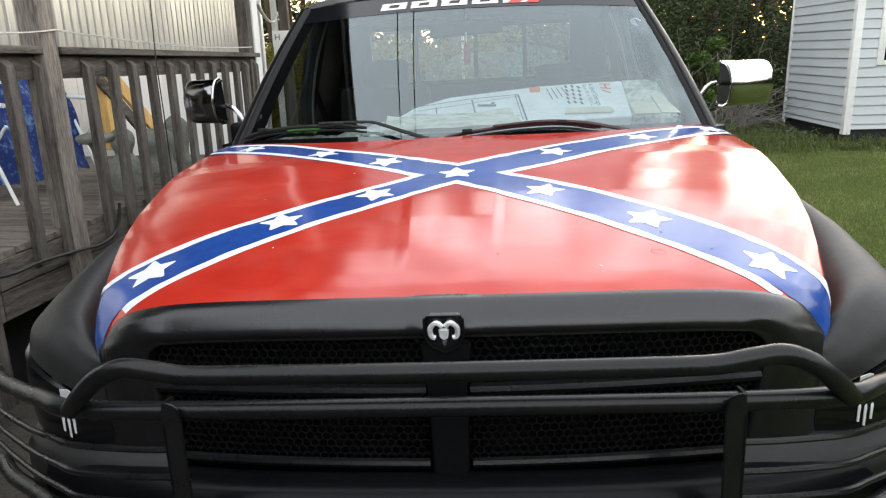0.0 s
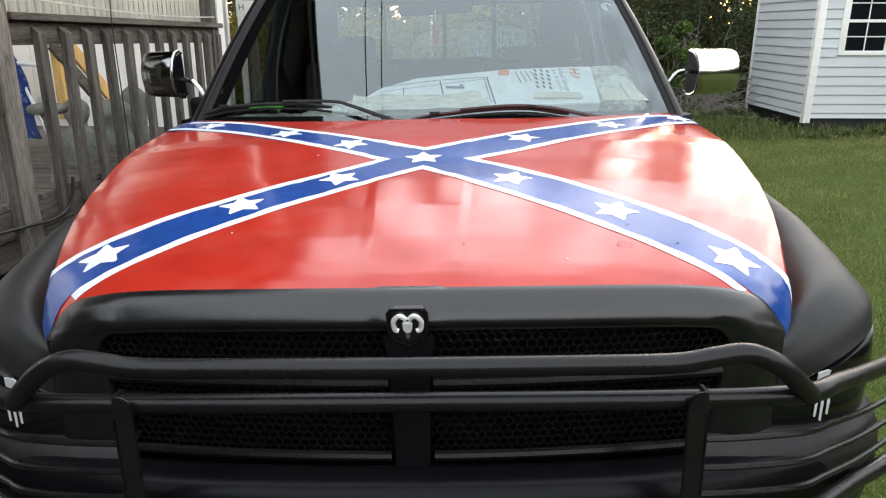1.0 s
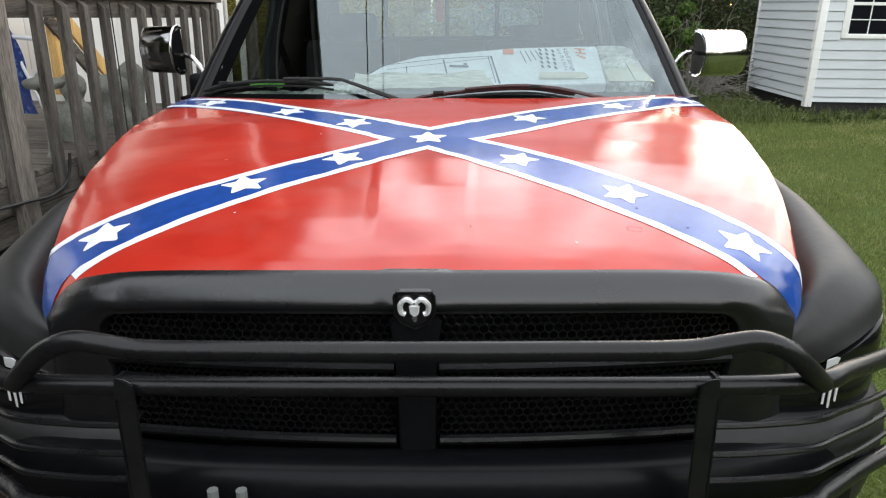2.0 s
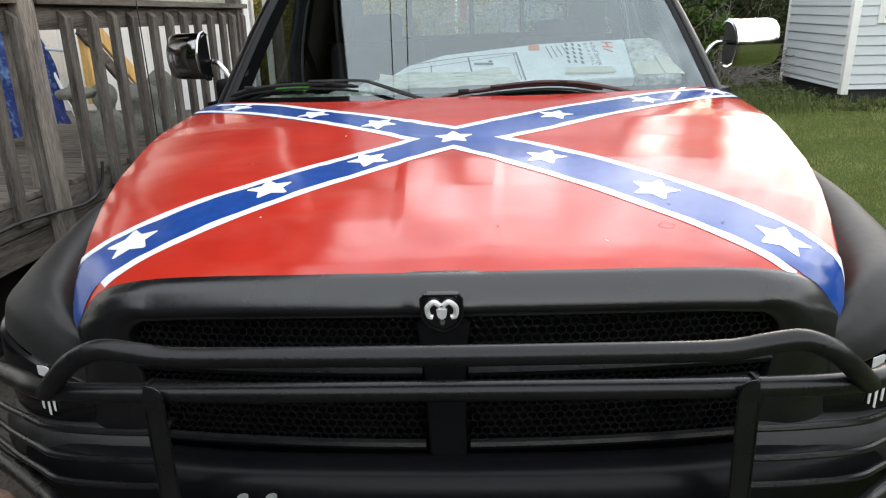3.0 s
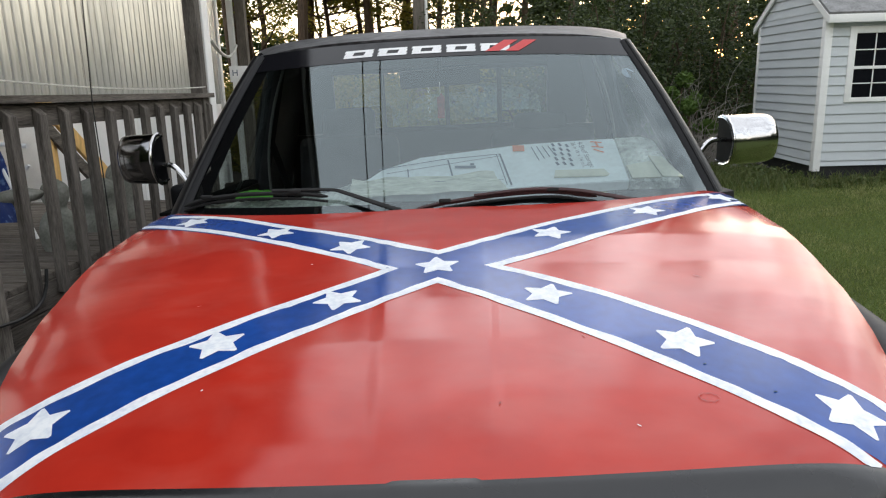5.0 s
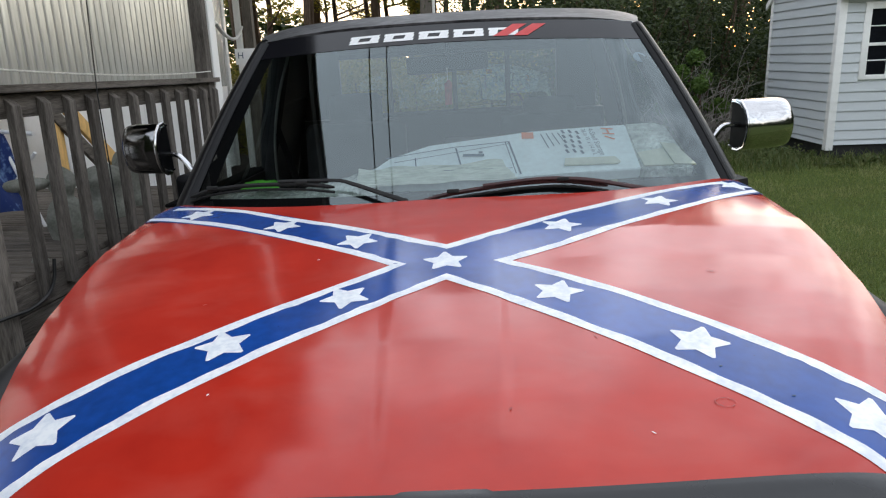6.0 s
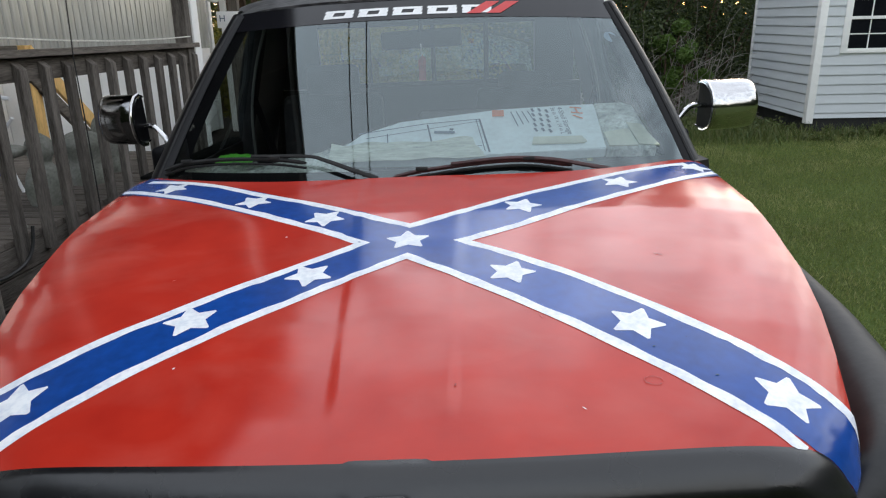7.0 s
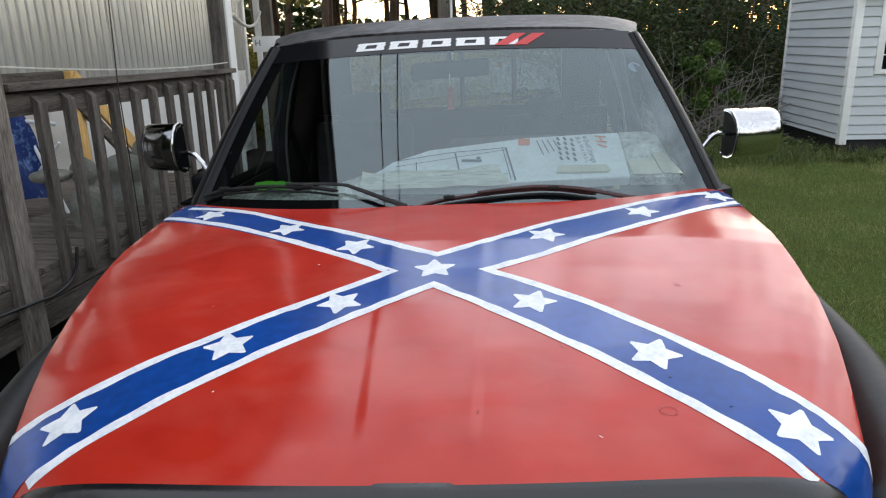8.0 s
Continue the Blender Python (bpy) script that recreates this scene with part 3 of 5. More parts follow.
SCUFF = mat("scuffed_paint", (0.40, 0.030, 0.020), 0.4, var=0.3, scale=60, bump=0.1)
for k in range(9):
    a = radians(20 + 36 * k)
    chip(0.478 + 0.017 * math.cos(a), 1.597 + 0.011 * math.sin(a), 0.010, 0.0014, a + 1.57, SCUFF, "faint ring-shaped scuff")
for x, y, length, width, turn, material in ((0.505, 1.70, 0.006, 0.003, 0.4, INK), (0.30, 1.80, 0.012, 0.002, 2.0, SCUFF), (0.60, 1.62, 0.007, 0.003, 0.2, INK), (0.34, 1.52, 0.008, 0.0016, 2.4, VINYLW), (-0.33, 2.25, 0.006, 0.003, 0.3, VINYLW), (-0.42, 1.66, 0.005, 0.003, 1.0, VINYLW), (0.62, 2.10, 0.020, 0.003, 2.6, SCUFF), (-0.55, 2.02, 0.010, 0.002, 0.5, SCUFF), (0.12, 1.58, 0.008, 0.0025, 1.3, SCUFF)):
    chip(x, y, length, width, turn, material, "small chip in the paint")

# nose of the hood: a black shell that rolls down to the grille and round its corners
def nose_row(t):
    """From the hood's rim over the crest into the grille; t from 0 at the middle to 1 at the foot of the corner."""
    if t < 0.8:
        rim = hood_point(t / 0.8, 0.0)
    else:
        f, e = (t - 0.8) / 0.2, hood_point(1.0, 0.0)
        rim = Vector((e.x - 0.006 * f, e.y - 0.012 * f, e.z - 0.215 * f))
    raised = 1 - ease(0.050, 0.072, rim.x)
    turn_at, z_turn = 0.52, hood_top(0.595, hood_front(0.595)) - 0.074
    if t < turn_at:
        crest = Vector((rim.x, rim.y - 0.047 - 0.006 * raised, rim.z - 0.050))
        mouth = Vector((rim.x, rim.y - 0.034, rim.z - 0.074))
    else:
        f = (t - turn_at) / (1 - turn_at)
        a = min(1, f / 0.58)
        g = max(0, (f - 0.58) / 0.42)
        ang, rc = a * math.pi / 2, 0.074 + 0.043 * a
        crest = Vector((0.595 + rc * math.sin(ang) - 0.02 * g, hood_front(0.595) - 0.047 + 0.012 * a, z_turn - 0.05 + rc * math.cos(ang) - 0.20 * g))
        mouth = Vector((0.595 + 0.05 * math.sin(ang) - 0.03 * g, hood_front(0.595) - 0.034 + 0.012 * a, z_turn - 0.05 + 0.05 * math.cos(ang) - 0.20 * g))
    f = ease(turn_at, 0.8, t)
    start = rim + Vector((0, 0.003, 0.0024)).lerp(Vector((0.0015, 0.004, 0)), f) + Vector((0, 0.012, 0.001)) * raised
    lead = rim + (Vector((0, -0.012, -0.003)) + Vector((0, 0, 0.003)) * raised).lerp(Vector((-0.003, -0.014, -0.001)), f)
    inner = mouth + Vector((-0.006 * f, 0.07, -0.002))
    bulge = (crest - mouth).normalized() * 0.009
    return smooth_line([start, lead, rim.lerp(crest, 0.55) + bulge + Vector((0, -0.006 * f, 0)), crest, mouth.lerp(crest, 0.35) + Vector((0, -0.004, 0)), mouth, inner], 4)


half = [nose_row(i / 90) for i in range(91)]
mirror_half = [[Vector((-p.x, p.y, p.z)) for p in r] for r in half[:0:-1]]
part("hood_nose", sheet_bm(mirror_half + half, 0.004), BLACK, truck, "satin black nose that rolls down round the grille")


def front_y(x):
    return hood_front(x) - 0.05


# grille shell: middle post and bars
part("grille_post", prism_bm([(-0.052, 0.985), (0.052, 0.985), (0.04, 0.9), (0.036, 0.68), (-0.036, 0.68), (-0.04, 0.9)], 1.352, 1.42, 1, bevel=0.006), PLASTIC, truck)
for z, h, w in ((0.868, 0.014, 0.64), (0.822, 0.012, 0.62), (0.700, 0.011, 0.60)):
    for sg in (1, -1):
        pts = [(sg * x, front_y(x) + 0.028, z) for x in [0.045 + (w - 0.045) * i / 10 for i in range(11)]]
        part("grille_bar", tube_bm(pts, h, 8), TUBE, truck)


def honeycomb(x0, x1, z0, z1, cell):
    """Hexagonal cells with walls that have depth."""
    bm = bmesh.new()
    r = cell / math.sqrt(3)
    t, depth = 0.0011, 0.012
    j, z = 0, z0
    while z < z1:
        x = x0 + (cell / 2 if j % 2 else 0)
        while x < x1:
            for a in (30, 90, 150):
                a0, a1 = radians(a), radians(a + 60)
                p, q = Vector((x + r * math.cos(a0), 0, z + r * math.sin(a0))), Vector((x + r * math.cos(a1), 0, z + r * math.sin(a1)))
                n = Vector((q.z - p.z, 0, p.x - q.x)).normalized() * t
                f = [Vector((0, front_y(min(0.7, abs(c.x))) + 0.03, 0)) for c in (p, q)]
                b = Vector((0, depth, 0))
                c = [bm.verts.new(k) for k in (p + n + f[0], q + n + f[1], q - n + f[1], p - n + f[0], p + n + f[0] + b, q + n + f[1] + b, q - n + f[1] + b, p - n + f[0] + b)]
                bm.faces.new((c[0], c[1], c[2], c[3])), bm.faces.new((c[0], c[4], c[5], c[1])), bm.faces.new((c[3], c[2], c[6], c[7]))
            x += cell
        z += 1.5 * r
        j += 1
    return bm


for x0, x1, z0, z1 in ((0.05, 0.655, 0.835, 0.985), (-0.655, -0.05, 0.835, 0.985), (0.05, 0.59, 0.712, 0.82), (-0.59, -0.05, 0.712, 0.82)):
    part("honeycomb_mesh", honeycomb(x0, x1, z0, z1, 0.0185), TUBE, truck, "black honeycomb grille insert", smooth=False)
# a black plate takes the place of the shade behind the honeycomb
part("grille_dark_plate", box_bm((-0.72, 1.50, 0.50), (0.72, 1.53, 0.97), 0.005), PLASTIC, truck, "black plate standing in for the dark space behind the grille")

# badge
bm = prism_bm([(-0.034, 0.028), (-0.028, 0.036), (0.028, 0.036), (0.034, 0.028), (0.034, -0.01), (0.022, -0.03), (0, -0.042), (-0.022, -0.03), (-0.034, -0.01)], -0.012, 0.004, 1, bevel=0.003)
badge = part("badge", bm, BLACK, truck, "black shield badge with a silver shape")
badge.matrix_basis = pose(0, 1.345, 1.014, 16, 0, 0) @ Matrix.Diagonal((1.08, 1.0, 1.08, 1))
part("badge_rim", tube_bm([(u * 1.03, -0.012, v * 1.03) for u, v in ((-0.034, 0.028), (-0.028, 0.036), (0.028, 0.036), (0.034, 0.028), (0.034, -0.01), (0.022, -0.03), (0, -0.042), (-0.022, -0.03), (-0.034, -0.01), (-0.034, 0.028))], 0.0024, 6), BLACK, badge)
for sg in (1, -1):
    part("badge_shape", tube_bm(smooth_line([(sg * 0.003, -0.014, 0.016), (sg * 0.013, -0.015, 0.024), (sg * 0.024, -0.014, 0.012), (sg * 0.023, -0.013, -0.006), (sg * 0.016, -0.013, -0.010)], 5), 0.0050, 8), SILVER, badge, "silver curl")
part("badge_shape", prism_bm([(-0.010, 0.012), (0.010, 0.012), (0.008, -0.004), (0.005, -0.014), (-0.005, -0.014), (-0.008, -0.004)], -0.018, -0.011, 1, bevel=0.003), SILVER, badge, "silver wedge")
part("badge_shape", prism_bm([(-0.005, -0.015), (0.005, -0.015), (0.003, -0.027), (-0.003, -0.027)], -0.017, -0.011, 1, bevel=0.002), TRIMGREY, badge, "dark grey wedge")


# fenders: sections from the hood's edge over the shoulder and down the side, from the lamp back to the door
FENDER = [[(0.764, 1.450, 0.805), (0.85, 1.458, 0.846), (0.93, 1.487, 0.880), (0.998, 1.54, 0.905), (1.035, 1.61, 0.915), (1.046, 1.66, 0.915)],
          [(0.768, 1.456, 0.875), (0.86, 1.480, 0.915), (0.945, 1.525, 0.945), (1.015, 1.585, 0.950), (1.048, 1.66, 0.930), (1.052, 1.69, 0.80)],
          [(0.784, 1.480, 0.915), (0.87, 1.532, 0.970), (0.955, 1.598, 0.988), (1.026, 1.665, 0.975), (1.055, 1.73, 0.930), (1.056, 1.74, 0.71)],
          [(0.858, 1.60, 0.950), (0.92, 1.66, 0.998), (0.985, 1.715, 1.012), (1.038, 1.765, 0.992), (1.060, 1.81, 0.940), (1.062, 1.84, 0.72)],
          [(0.918, 1.80, 0.990), (0.965, 1.83, 1.024), (1.008, 1.855, 1.032), (1.046, 1.875, 1.010), (1.064, 1.89, 0.955), (1.066, 1.92, 0.78)],
          [(0.978, 2.05, 1.030), (1.00, 2.05, 1.052), (1.028, 2.05, 1.058), (1.054, 2.05, 1.036), (1.068, 2.06, 0.975), (1.070, 2.07, 0.80)],
          [(1.026, 2.5, 1.085), (1.034, 2.5, 1.098), (1.046, 2.5, 1.098), (1.062, 2.5, 1.08), (1.072, 2.5, 1.03), (1.072, 2.5, 0.70)],
          [(1.030, 3.08, 1.145), (1.036, 3.08, 1.155), (1.044, 3.08, 1.152), (1.054, 3.08, 1.135), (1.060, 3.08, 1.09), (1.058, 3.08, 0.55)]]
across = [smooth_line(row, 6) for row in FENDER]
along = [smooth_line([row[i] for row in across], 7) for i in range(len(across[0]))]
for sg in (1, -1):
    part("fender", sheet_bm([[Vector((sg * p.x, p.y, p.z)) for p in row] for row in along], 0.008), MATTE, truck, "dull black primered fender")
    # lamp below the fender's front rim, then the rounded bumper end
    rim = across[0]

    def lens_point(p, f, lift=0.0):
        out = Vector((p.x - 0.80, (p.y - 1.62) * 1.6, 0)).normalized()
        q = Vector((p.x, p.y, (p.z - 0.006) * (1 - f) + 0.722 * f)) + out * (0.010 * min(1, f / 0.02) + 0.006 * math.sin(math.pi * f) + lift)
        return Vector((sg * q.x, q.y, q.z))
    lamp = part("headlamp", sheet_bm([[lens_point(p, f) for p in rim] for f in [0, 0.01, 0.02, 0.05, 0.1, 0.2, 0.3, 0.4, 0.5, 0.6, 0.7, 0.8, 0.9, 1.0][::-sg]], 0.015), LENS, truck, "blacked-out headlamp")
    for x, z, w, h in ((0.872, 0.842, 0.036, 0.024), (0.861, 0.770, 0.007, 0.038), (0.875, 0.764, 0.007, 0.048), (0.889, 0.771, 0.007, 0.036)):
        # plain white marks stuck on the lens
        o = part("sticker_mark", prism_bm([(-w / 2, -h / 2), (w / 2 * 0.4, -h / 2 * 1.1), (w / 2, h / 2 * 0.7), (w / 4, h / 2), (-w / 2, h / 2 * 0.8)], -0.001, 0.001), VINYLW, lamp, "white sticker mark")
        p = min(rim, key=lambda q: abs(q.x - x + 0.006))
        o.matrix_basis = Matrix.Translation(lens_point(p, (p.z - 0.006 - z) / (p.z - 0.006 - 0.722), 0.003)) @ pose(0, 0, 0, 0, 0, 22 * sg)
    rows = []
    for off, z in ((0.03, 0.724), (0.0, 0.720), (-0.03, 0.708), (-0.045, 0.685), (-0.05, 0.64), (-0.048, 0.56), (-0.03, 0.47), (0.0, 0.43)):
        rows.append([(sg * (x - off * ox), y + off * oy, z) for x, y, ox, oy in ((0.60, 1.425, 0.0, 1.0), (0.70, 1.425, 0.0, 1.0), (0.78, 1.440, 0.15, 1.0), (0.86, 1.452, 0.25, 0.95), (0.94, 1.49, 0.5, 0.85), (1.0, 1.55, 0.8, 0.55), (1.03, 1.63, 0.95, 0.2), (1.045, 1.75, 1.0, 0.0), (1.05, 1.85, 1.0, 0.0))])
    part("bumper_end", sheet_bm(rows, 0.010), MATTE, truck, "rounded black bumper end under the lamp")

# bumper
rows = []
for p in smooth_line([(0.06, 0.683, 0), (0.02, 0.692, 0), (-0.012, 0.685, 0), (-0.030, 0.655, 0), (-0.038, 0.60, 0), (-0.036, 0.52, 0), (-0.015, 0.45, 0), (0.05, 0.42, 0)], 6):
    rows.append([(x, 1.30 + p.x + 0.20 * abs(x) ** 3, p.y - 0.012 * abs(x) ** 3) for x in [-0.93 + 1.86 * i / 48 for i in range(49)]])
part("bumper", sheet_bm(rows, 0.008), BUMPER, truck, "black steel front bumper")

# brush guard
guard = truck
bend = [(0.715, 1.225, 0.914), (0.675, 1.205, 0.954), (0.635, 1.20, 0.989), (0.585, 1.20, 1.008), (0.53, 1.20, 1.002), (0.46, 1.20, 0.991)]
part("guard_tube", tube_bm(smooth_line([(0.006 - x, y, z) for x, y, z in bend] + [(-0.3, 1.20, 0.989), (0, 1.20, 0.988), (0.3, 1.20, 0.989)] + [(0.006 + x, y, z) for x, y, z in bend[::-1]], 6), 0.0185, 12), TUBE, guard, "bent black steel guard tube")
part("guard_tube", tube_bm(smooth_line([(-1.16, 1.62, 0.835), (-1.05, 1.50, 0.855), (-0.92, 1.385, 0.882), (-0.80, 1.29, 0.905), (-0.71, 1.235, 0.912), (-0.5, 1.222, 0.911), (0, 1.22, 0.911), (0.5, 1.222, 0.911), (0.71, 1.235, 0.912), (0.80, 1.29, 0.905), (0.92, 1.385, 0.882), (1.05, 1.50, 0.855), (1.16, 1.62, 0.835)], 6), 0.0185, 12), TUBE, guard, "black steel guard tube round the lamps")
for sg in (1, -1):
    part("guard_upright", prism_bm([(0.007 + sg * x, 0.909 + z) for x, z in ((0.487, 0.0), (0.491, 0.020), (0.502, 0.029), (0.520, 0.032), (0.523, 0.0), (0.523, -0.50), (0.487, -0.50))], 1.19, 1.196, 1, bevel=0.002), TUBE, guard, "flat black steel upright")
    part("guard_upright", prism_bm([(1.19, 0.90), (1.20, 0.938), (1.235, 0.934), (1.25, 0.90), (1.25, 0.44), (1.19, 0.41)], 0.007 + sg * 0.521 - 0.003, 0.007 + sg * 0.521 + 0.003, 0), TUBE, guard)
    for z0, z1 in ((0.822, 0.771), (0.762, 0.715), (0.706, 0.660)):
        part("guard_bar", tube_bm(smooth_line([(sg * 0.52, 1.235, z0), (sg * 0.62, 1.237, z0 + 0.002), (sg * 0.735, 1.25, z0 + 0.005), (sg * 0.81, 1.30, z0 - 0.006), (sg * 0.93, 1.395, (z0 + z1) / 2 - 0.008), (sg * 1.06, 1.50, z1), (sg * 1.17, 1.60, z1 - 0.02)], 6), 0.0065, 8), TUBE, guard, "thin black guard bar")
    part("guard_tube", tube_bm(smooth_line([(sg * 0.52, 1.235, 0.635), (sg * 0.735, 1.25, 0.64), (sg * 0.81, 1.30, 0.635), (sg * 0.93, 1.395, 0.622), (sg * 1.07, 1.50, 0.605), (sg * 1.17, 1.60, 0.59)], 6), 0.0185, 12), TUBE, guard)
for z in (0.635, 0.50):
    part("guard_tube", tube_bm([(-0.52, 1.225, z), (0.52, 1.225, z)], 0.017, 12), TUBE, guard)
for x in (-0.385, -0.330):
    part("tow_bolt", tube_bm([(x, 1.240, 0.648), (x, 1.240, 0.680)], 0.011, 8), MIDSEAT, guard, "dull grey bolt head")


# cowl, wipers
rows = []
for f in [0, 0.25, 0.5, 0.75, 1]:
    rows.append([(x, hood_rear(x) - 0.03 + 0.20 * f, hood_z(2.75) - 0.045 - 0.06 * (abs(x) / 0.95) ** 3 - 0.012 * math.sin(f * 3.1)) for x in [-0.97 + 1.94 * i / 30 for i in range(31)]])
part("cowl", sheet_bm(rows, 0.01), PLASTIC, truck, "black plastic cowl")


def shield_point(u, v):
    """The windscreen: u across from -1 to 1, v up from 0 to 1."""
    half = 1.01 + (0.788 - 1.01) * v
    bow = 0.23 + (0.10 - 0.23) * v
    x = half * u + 0.02 + 0.006 * v
    y = 2.80 + 0.71 * v + bow * abs(u) ** 2.4 - 0.02 * math.sin(math.pi * v)
    z = 1.225 + 0.645 * v - (0.01 + 0.02 * v) * u * u + 0.015 * math.sin(math.pi * v)
    return Vector((x, y, z))


def shield_patch(u0, u1, v0, v1, lift, nu=20, nv=8, slant=0.0):
    rows = []
    for j in range(nv + 1):
        v = v0 + (v1 - v0) * j / nv
        r = []
        for i in range(nu + 1):
            u = u0 + (u1 - u0) * i / nu + slant * (j / nv - 0.5)
            p = shield_point(u, v)
            n = (shield_point(u + 0.01, v) - shield_point(u - 0.01, v)).cross(shield_point(u, v + 0.01) - shield_point(u, v - 0.01)).normalized()
            r.append(p + n * lift)
        rows.append(r)
    return sheet_bm(rows)


glass = part("windscreen", shield_patch(-0.985, 0.985, 0.0, 1.0, 0.0, 48, 30), GLASS, truck, "wide raked windscreen with sky reflections", facing=(0, -1, 1))
glass.visible_shadow = False
part("sun_strip", shield_patch(-0.975, 0.975, 0.862, 0.995, 0.0015, 40, 6), STRIP, truck, "black tinted band along the glass", facing=(0, -1, 1))
for u0 in (-0.985, 0.90):
    part("frit_band", shield_patch(u0, u0 + 0.085, 0.05, 0.99, -0.004, 3, 20), FRIT, truck, "black band along the side of the glass")
part("frit_band", shield_patch(-0.985, 0.985, 0.0, 0.075, -0.004, 40, 4), FRIT, truck, "black band along the foot of the glass")
for i in range(5):
    u0 = -0.495 + 0.174 * i
    for v0, v1 in ((0.888, 0.903), (0.927, 0.942)):
        part("decal_shape", shield_patch(u0, u0 + 0.148, v0, v1, 0.003, 6, 2, 0.006), VINYLW, glass, "white decal shape")
    for a in (0.002, 0.104):
        part("decal_shape", shield_patch(u0 + a, u0 + a + 0.044, 0.9032, 0.9268, 0.003, 3, 2, 0.008), VINYLW, glass, "white decal shape")
for i in range(2):
    part("decal_stripe", shield_patch(0.275 + 0.10 * i, 0.345 + 0.10 * i, 0.884, 0.965, 0.0035, 3, 4, 0.11), VINYLR, glass, "red slanting decal stripe")
bm = bmesh.new()
c = shield_point(0.90, 0.74)
bmesh.ops.create_circle(bm, cap_ends=True, segments=20, radius=0.028, matrix=Matrix.Translation(c - Vector((0, -0.004, 0.004))) @ pose(0, 0, 0, 45, 0, 18))
part("round_sticker", bm, TINTBLUE, glass, "small pale round sticker")

WIPERS = [([(-0.97, 0.06), (-0.88, 0.095), (-0.72, 0.115), (-0.53, 0.112), (-0.41, 0.095)], [(-0.62, 0.12), (-0.41, 0.115), (-0.34, 0.095), (-0.25, 0.055), (-0.15, 0.01)], RUBBER, "black wiper arm"),
          ([(-0.10, 0.02), (0.0, 0.045), (0.2, 0.07), (0.37, 0.072), (0.52, 0.04)], [(0.10, 0.062), (0.30, 0.078), (0.45, 0.062), (0.56, 0.03), (0.68, -0.01)], REDBLACK, "black wiper arm with red overspray")]
up = Vector((0, -0.016, 0.018))
for blade, arm, material, text in WIPERS:
    wiper = part("wiper", tube_bm(smooth_line([shield_point(u, v) + up * 1.5 for u, v in arm], 5), [0.006 + 0.004 * k / 20 for k in range(21)], 8, flat=0.6), material, truck, text)
    part("wiper_blade", tube_bm(smooth_line([shield_point(u, v) + up for u, v in blade], 5), [0.004] + [0.008] * 19 + [0.004], 6), material, wiper)
    part("wiper_rubber", tube_bm(smooth_line([shield_point(u, v - 0.012) + up * 0.5 for u, v in blade], 5), 0.005, 6), RUBBER, wiper)
    for k in range(2):
        u, v = blade[1 + 2 * k]
        part("blade_clip", box_bm((-0.02, -0.006, -0.006), (0.02, 0.006, 0.006), 0.002, m=Matrix.Translation(shield_point(u, v) + up * 1.5)), RUBBER, wiper)

# cab: pillars, roof, doors, back
for sg in (1, -1):
    rows = []
    for k in range(25):
        v = -0.06 + 1.03 * k / 24
        p = shield_point(sg * 0.985, v)
        wide = 0.062 - 0.016 * max(0, v)
        rows.append(smooth_line([p + Vector((sg * wide * a, wide * b, c)) for a, b, c in ((-0.42, -0.15, 0.004), (-0.20, -0.16, 0.010), (0.25, -0.06, 0.014), (0.70, 0.32, 0.006), (0.95, 0.95, -0.016), (0.93, 2.4, -0.05))], 4))
    part("windscreen_pillar", sheet_bm(rows, 0.004), PILLAR, truck, "black windscreen pillar")
    part("pillar_seal", tube_bm([shield_point(sg * 0.99, v / 10.4) + Vector((0, -0.012, 0.010)) for v in range(0, 11)], 0.007, 6), RUBBER, truck)


def roof_point(u, v):
    x = (0.818 + 0.05 * ease(0.0, 0.3, v)) * u + 0.026
    top = 1.876 + 0.075 * math.sin(min(1.0, v / 0.35) * 1.57) - 0.05 * ease(0.75, 1.0, v)
    return Vector((x * (1 + 0.03 * math.sin(v * 3.1)), 3.505 + 0.125 * abs(u) ** 2.4 * (1 - v) + 1.50 * v, top - 0.032 * abs(u) ** 2.5 - 0.024 * abs(u) ** 10))


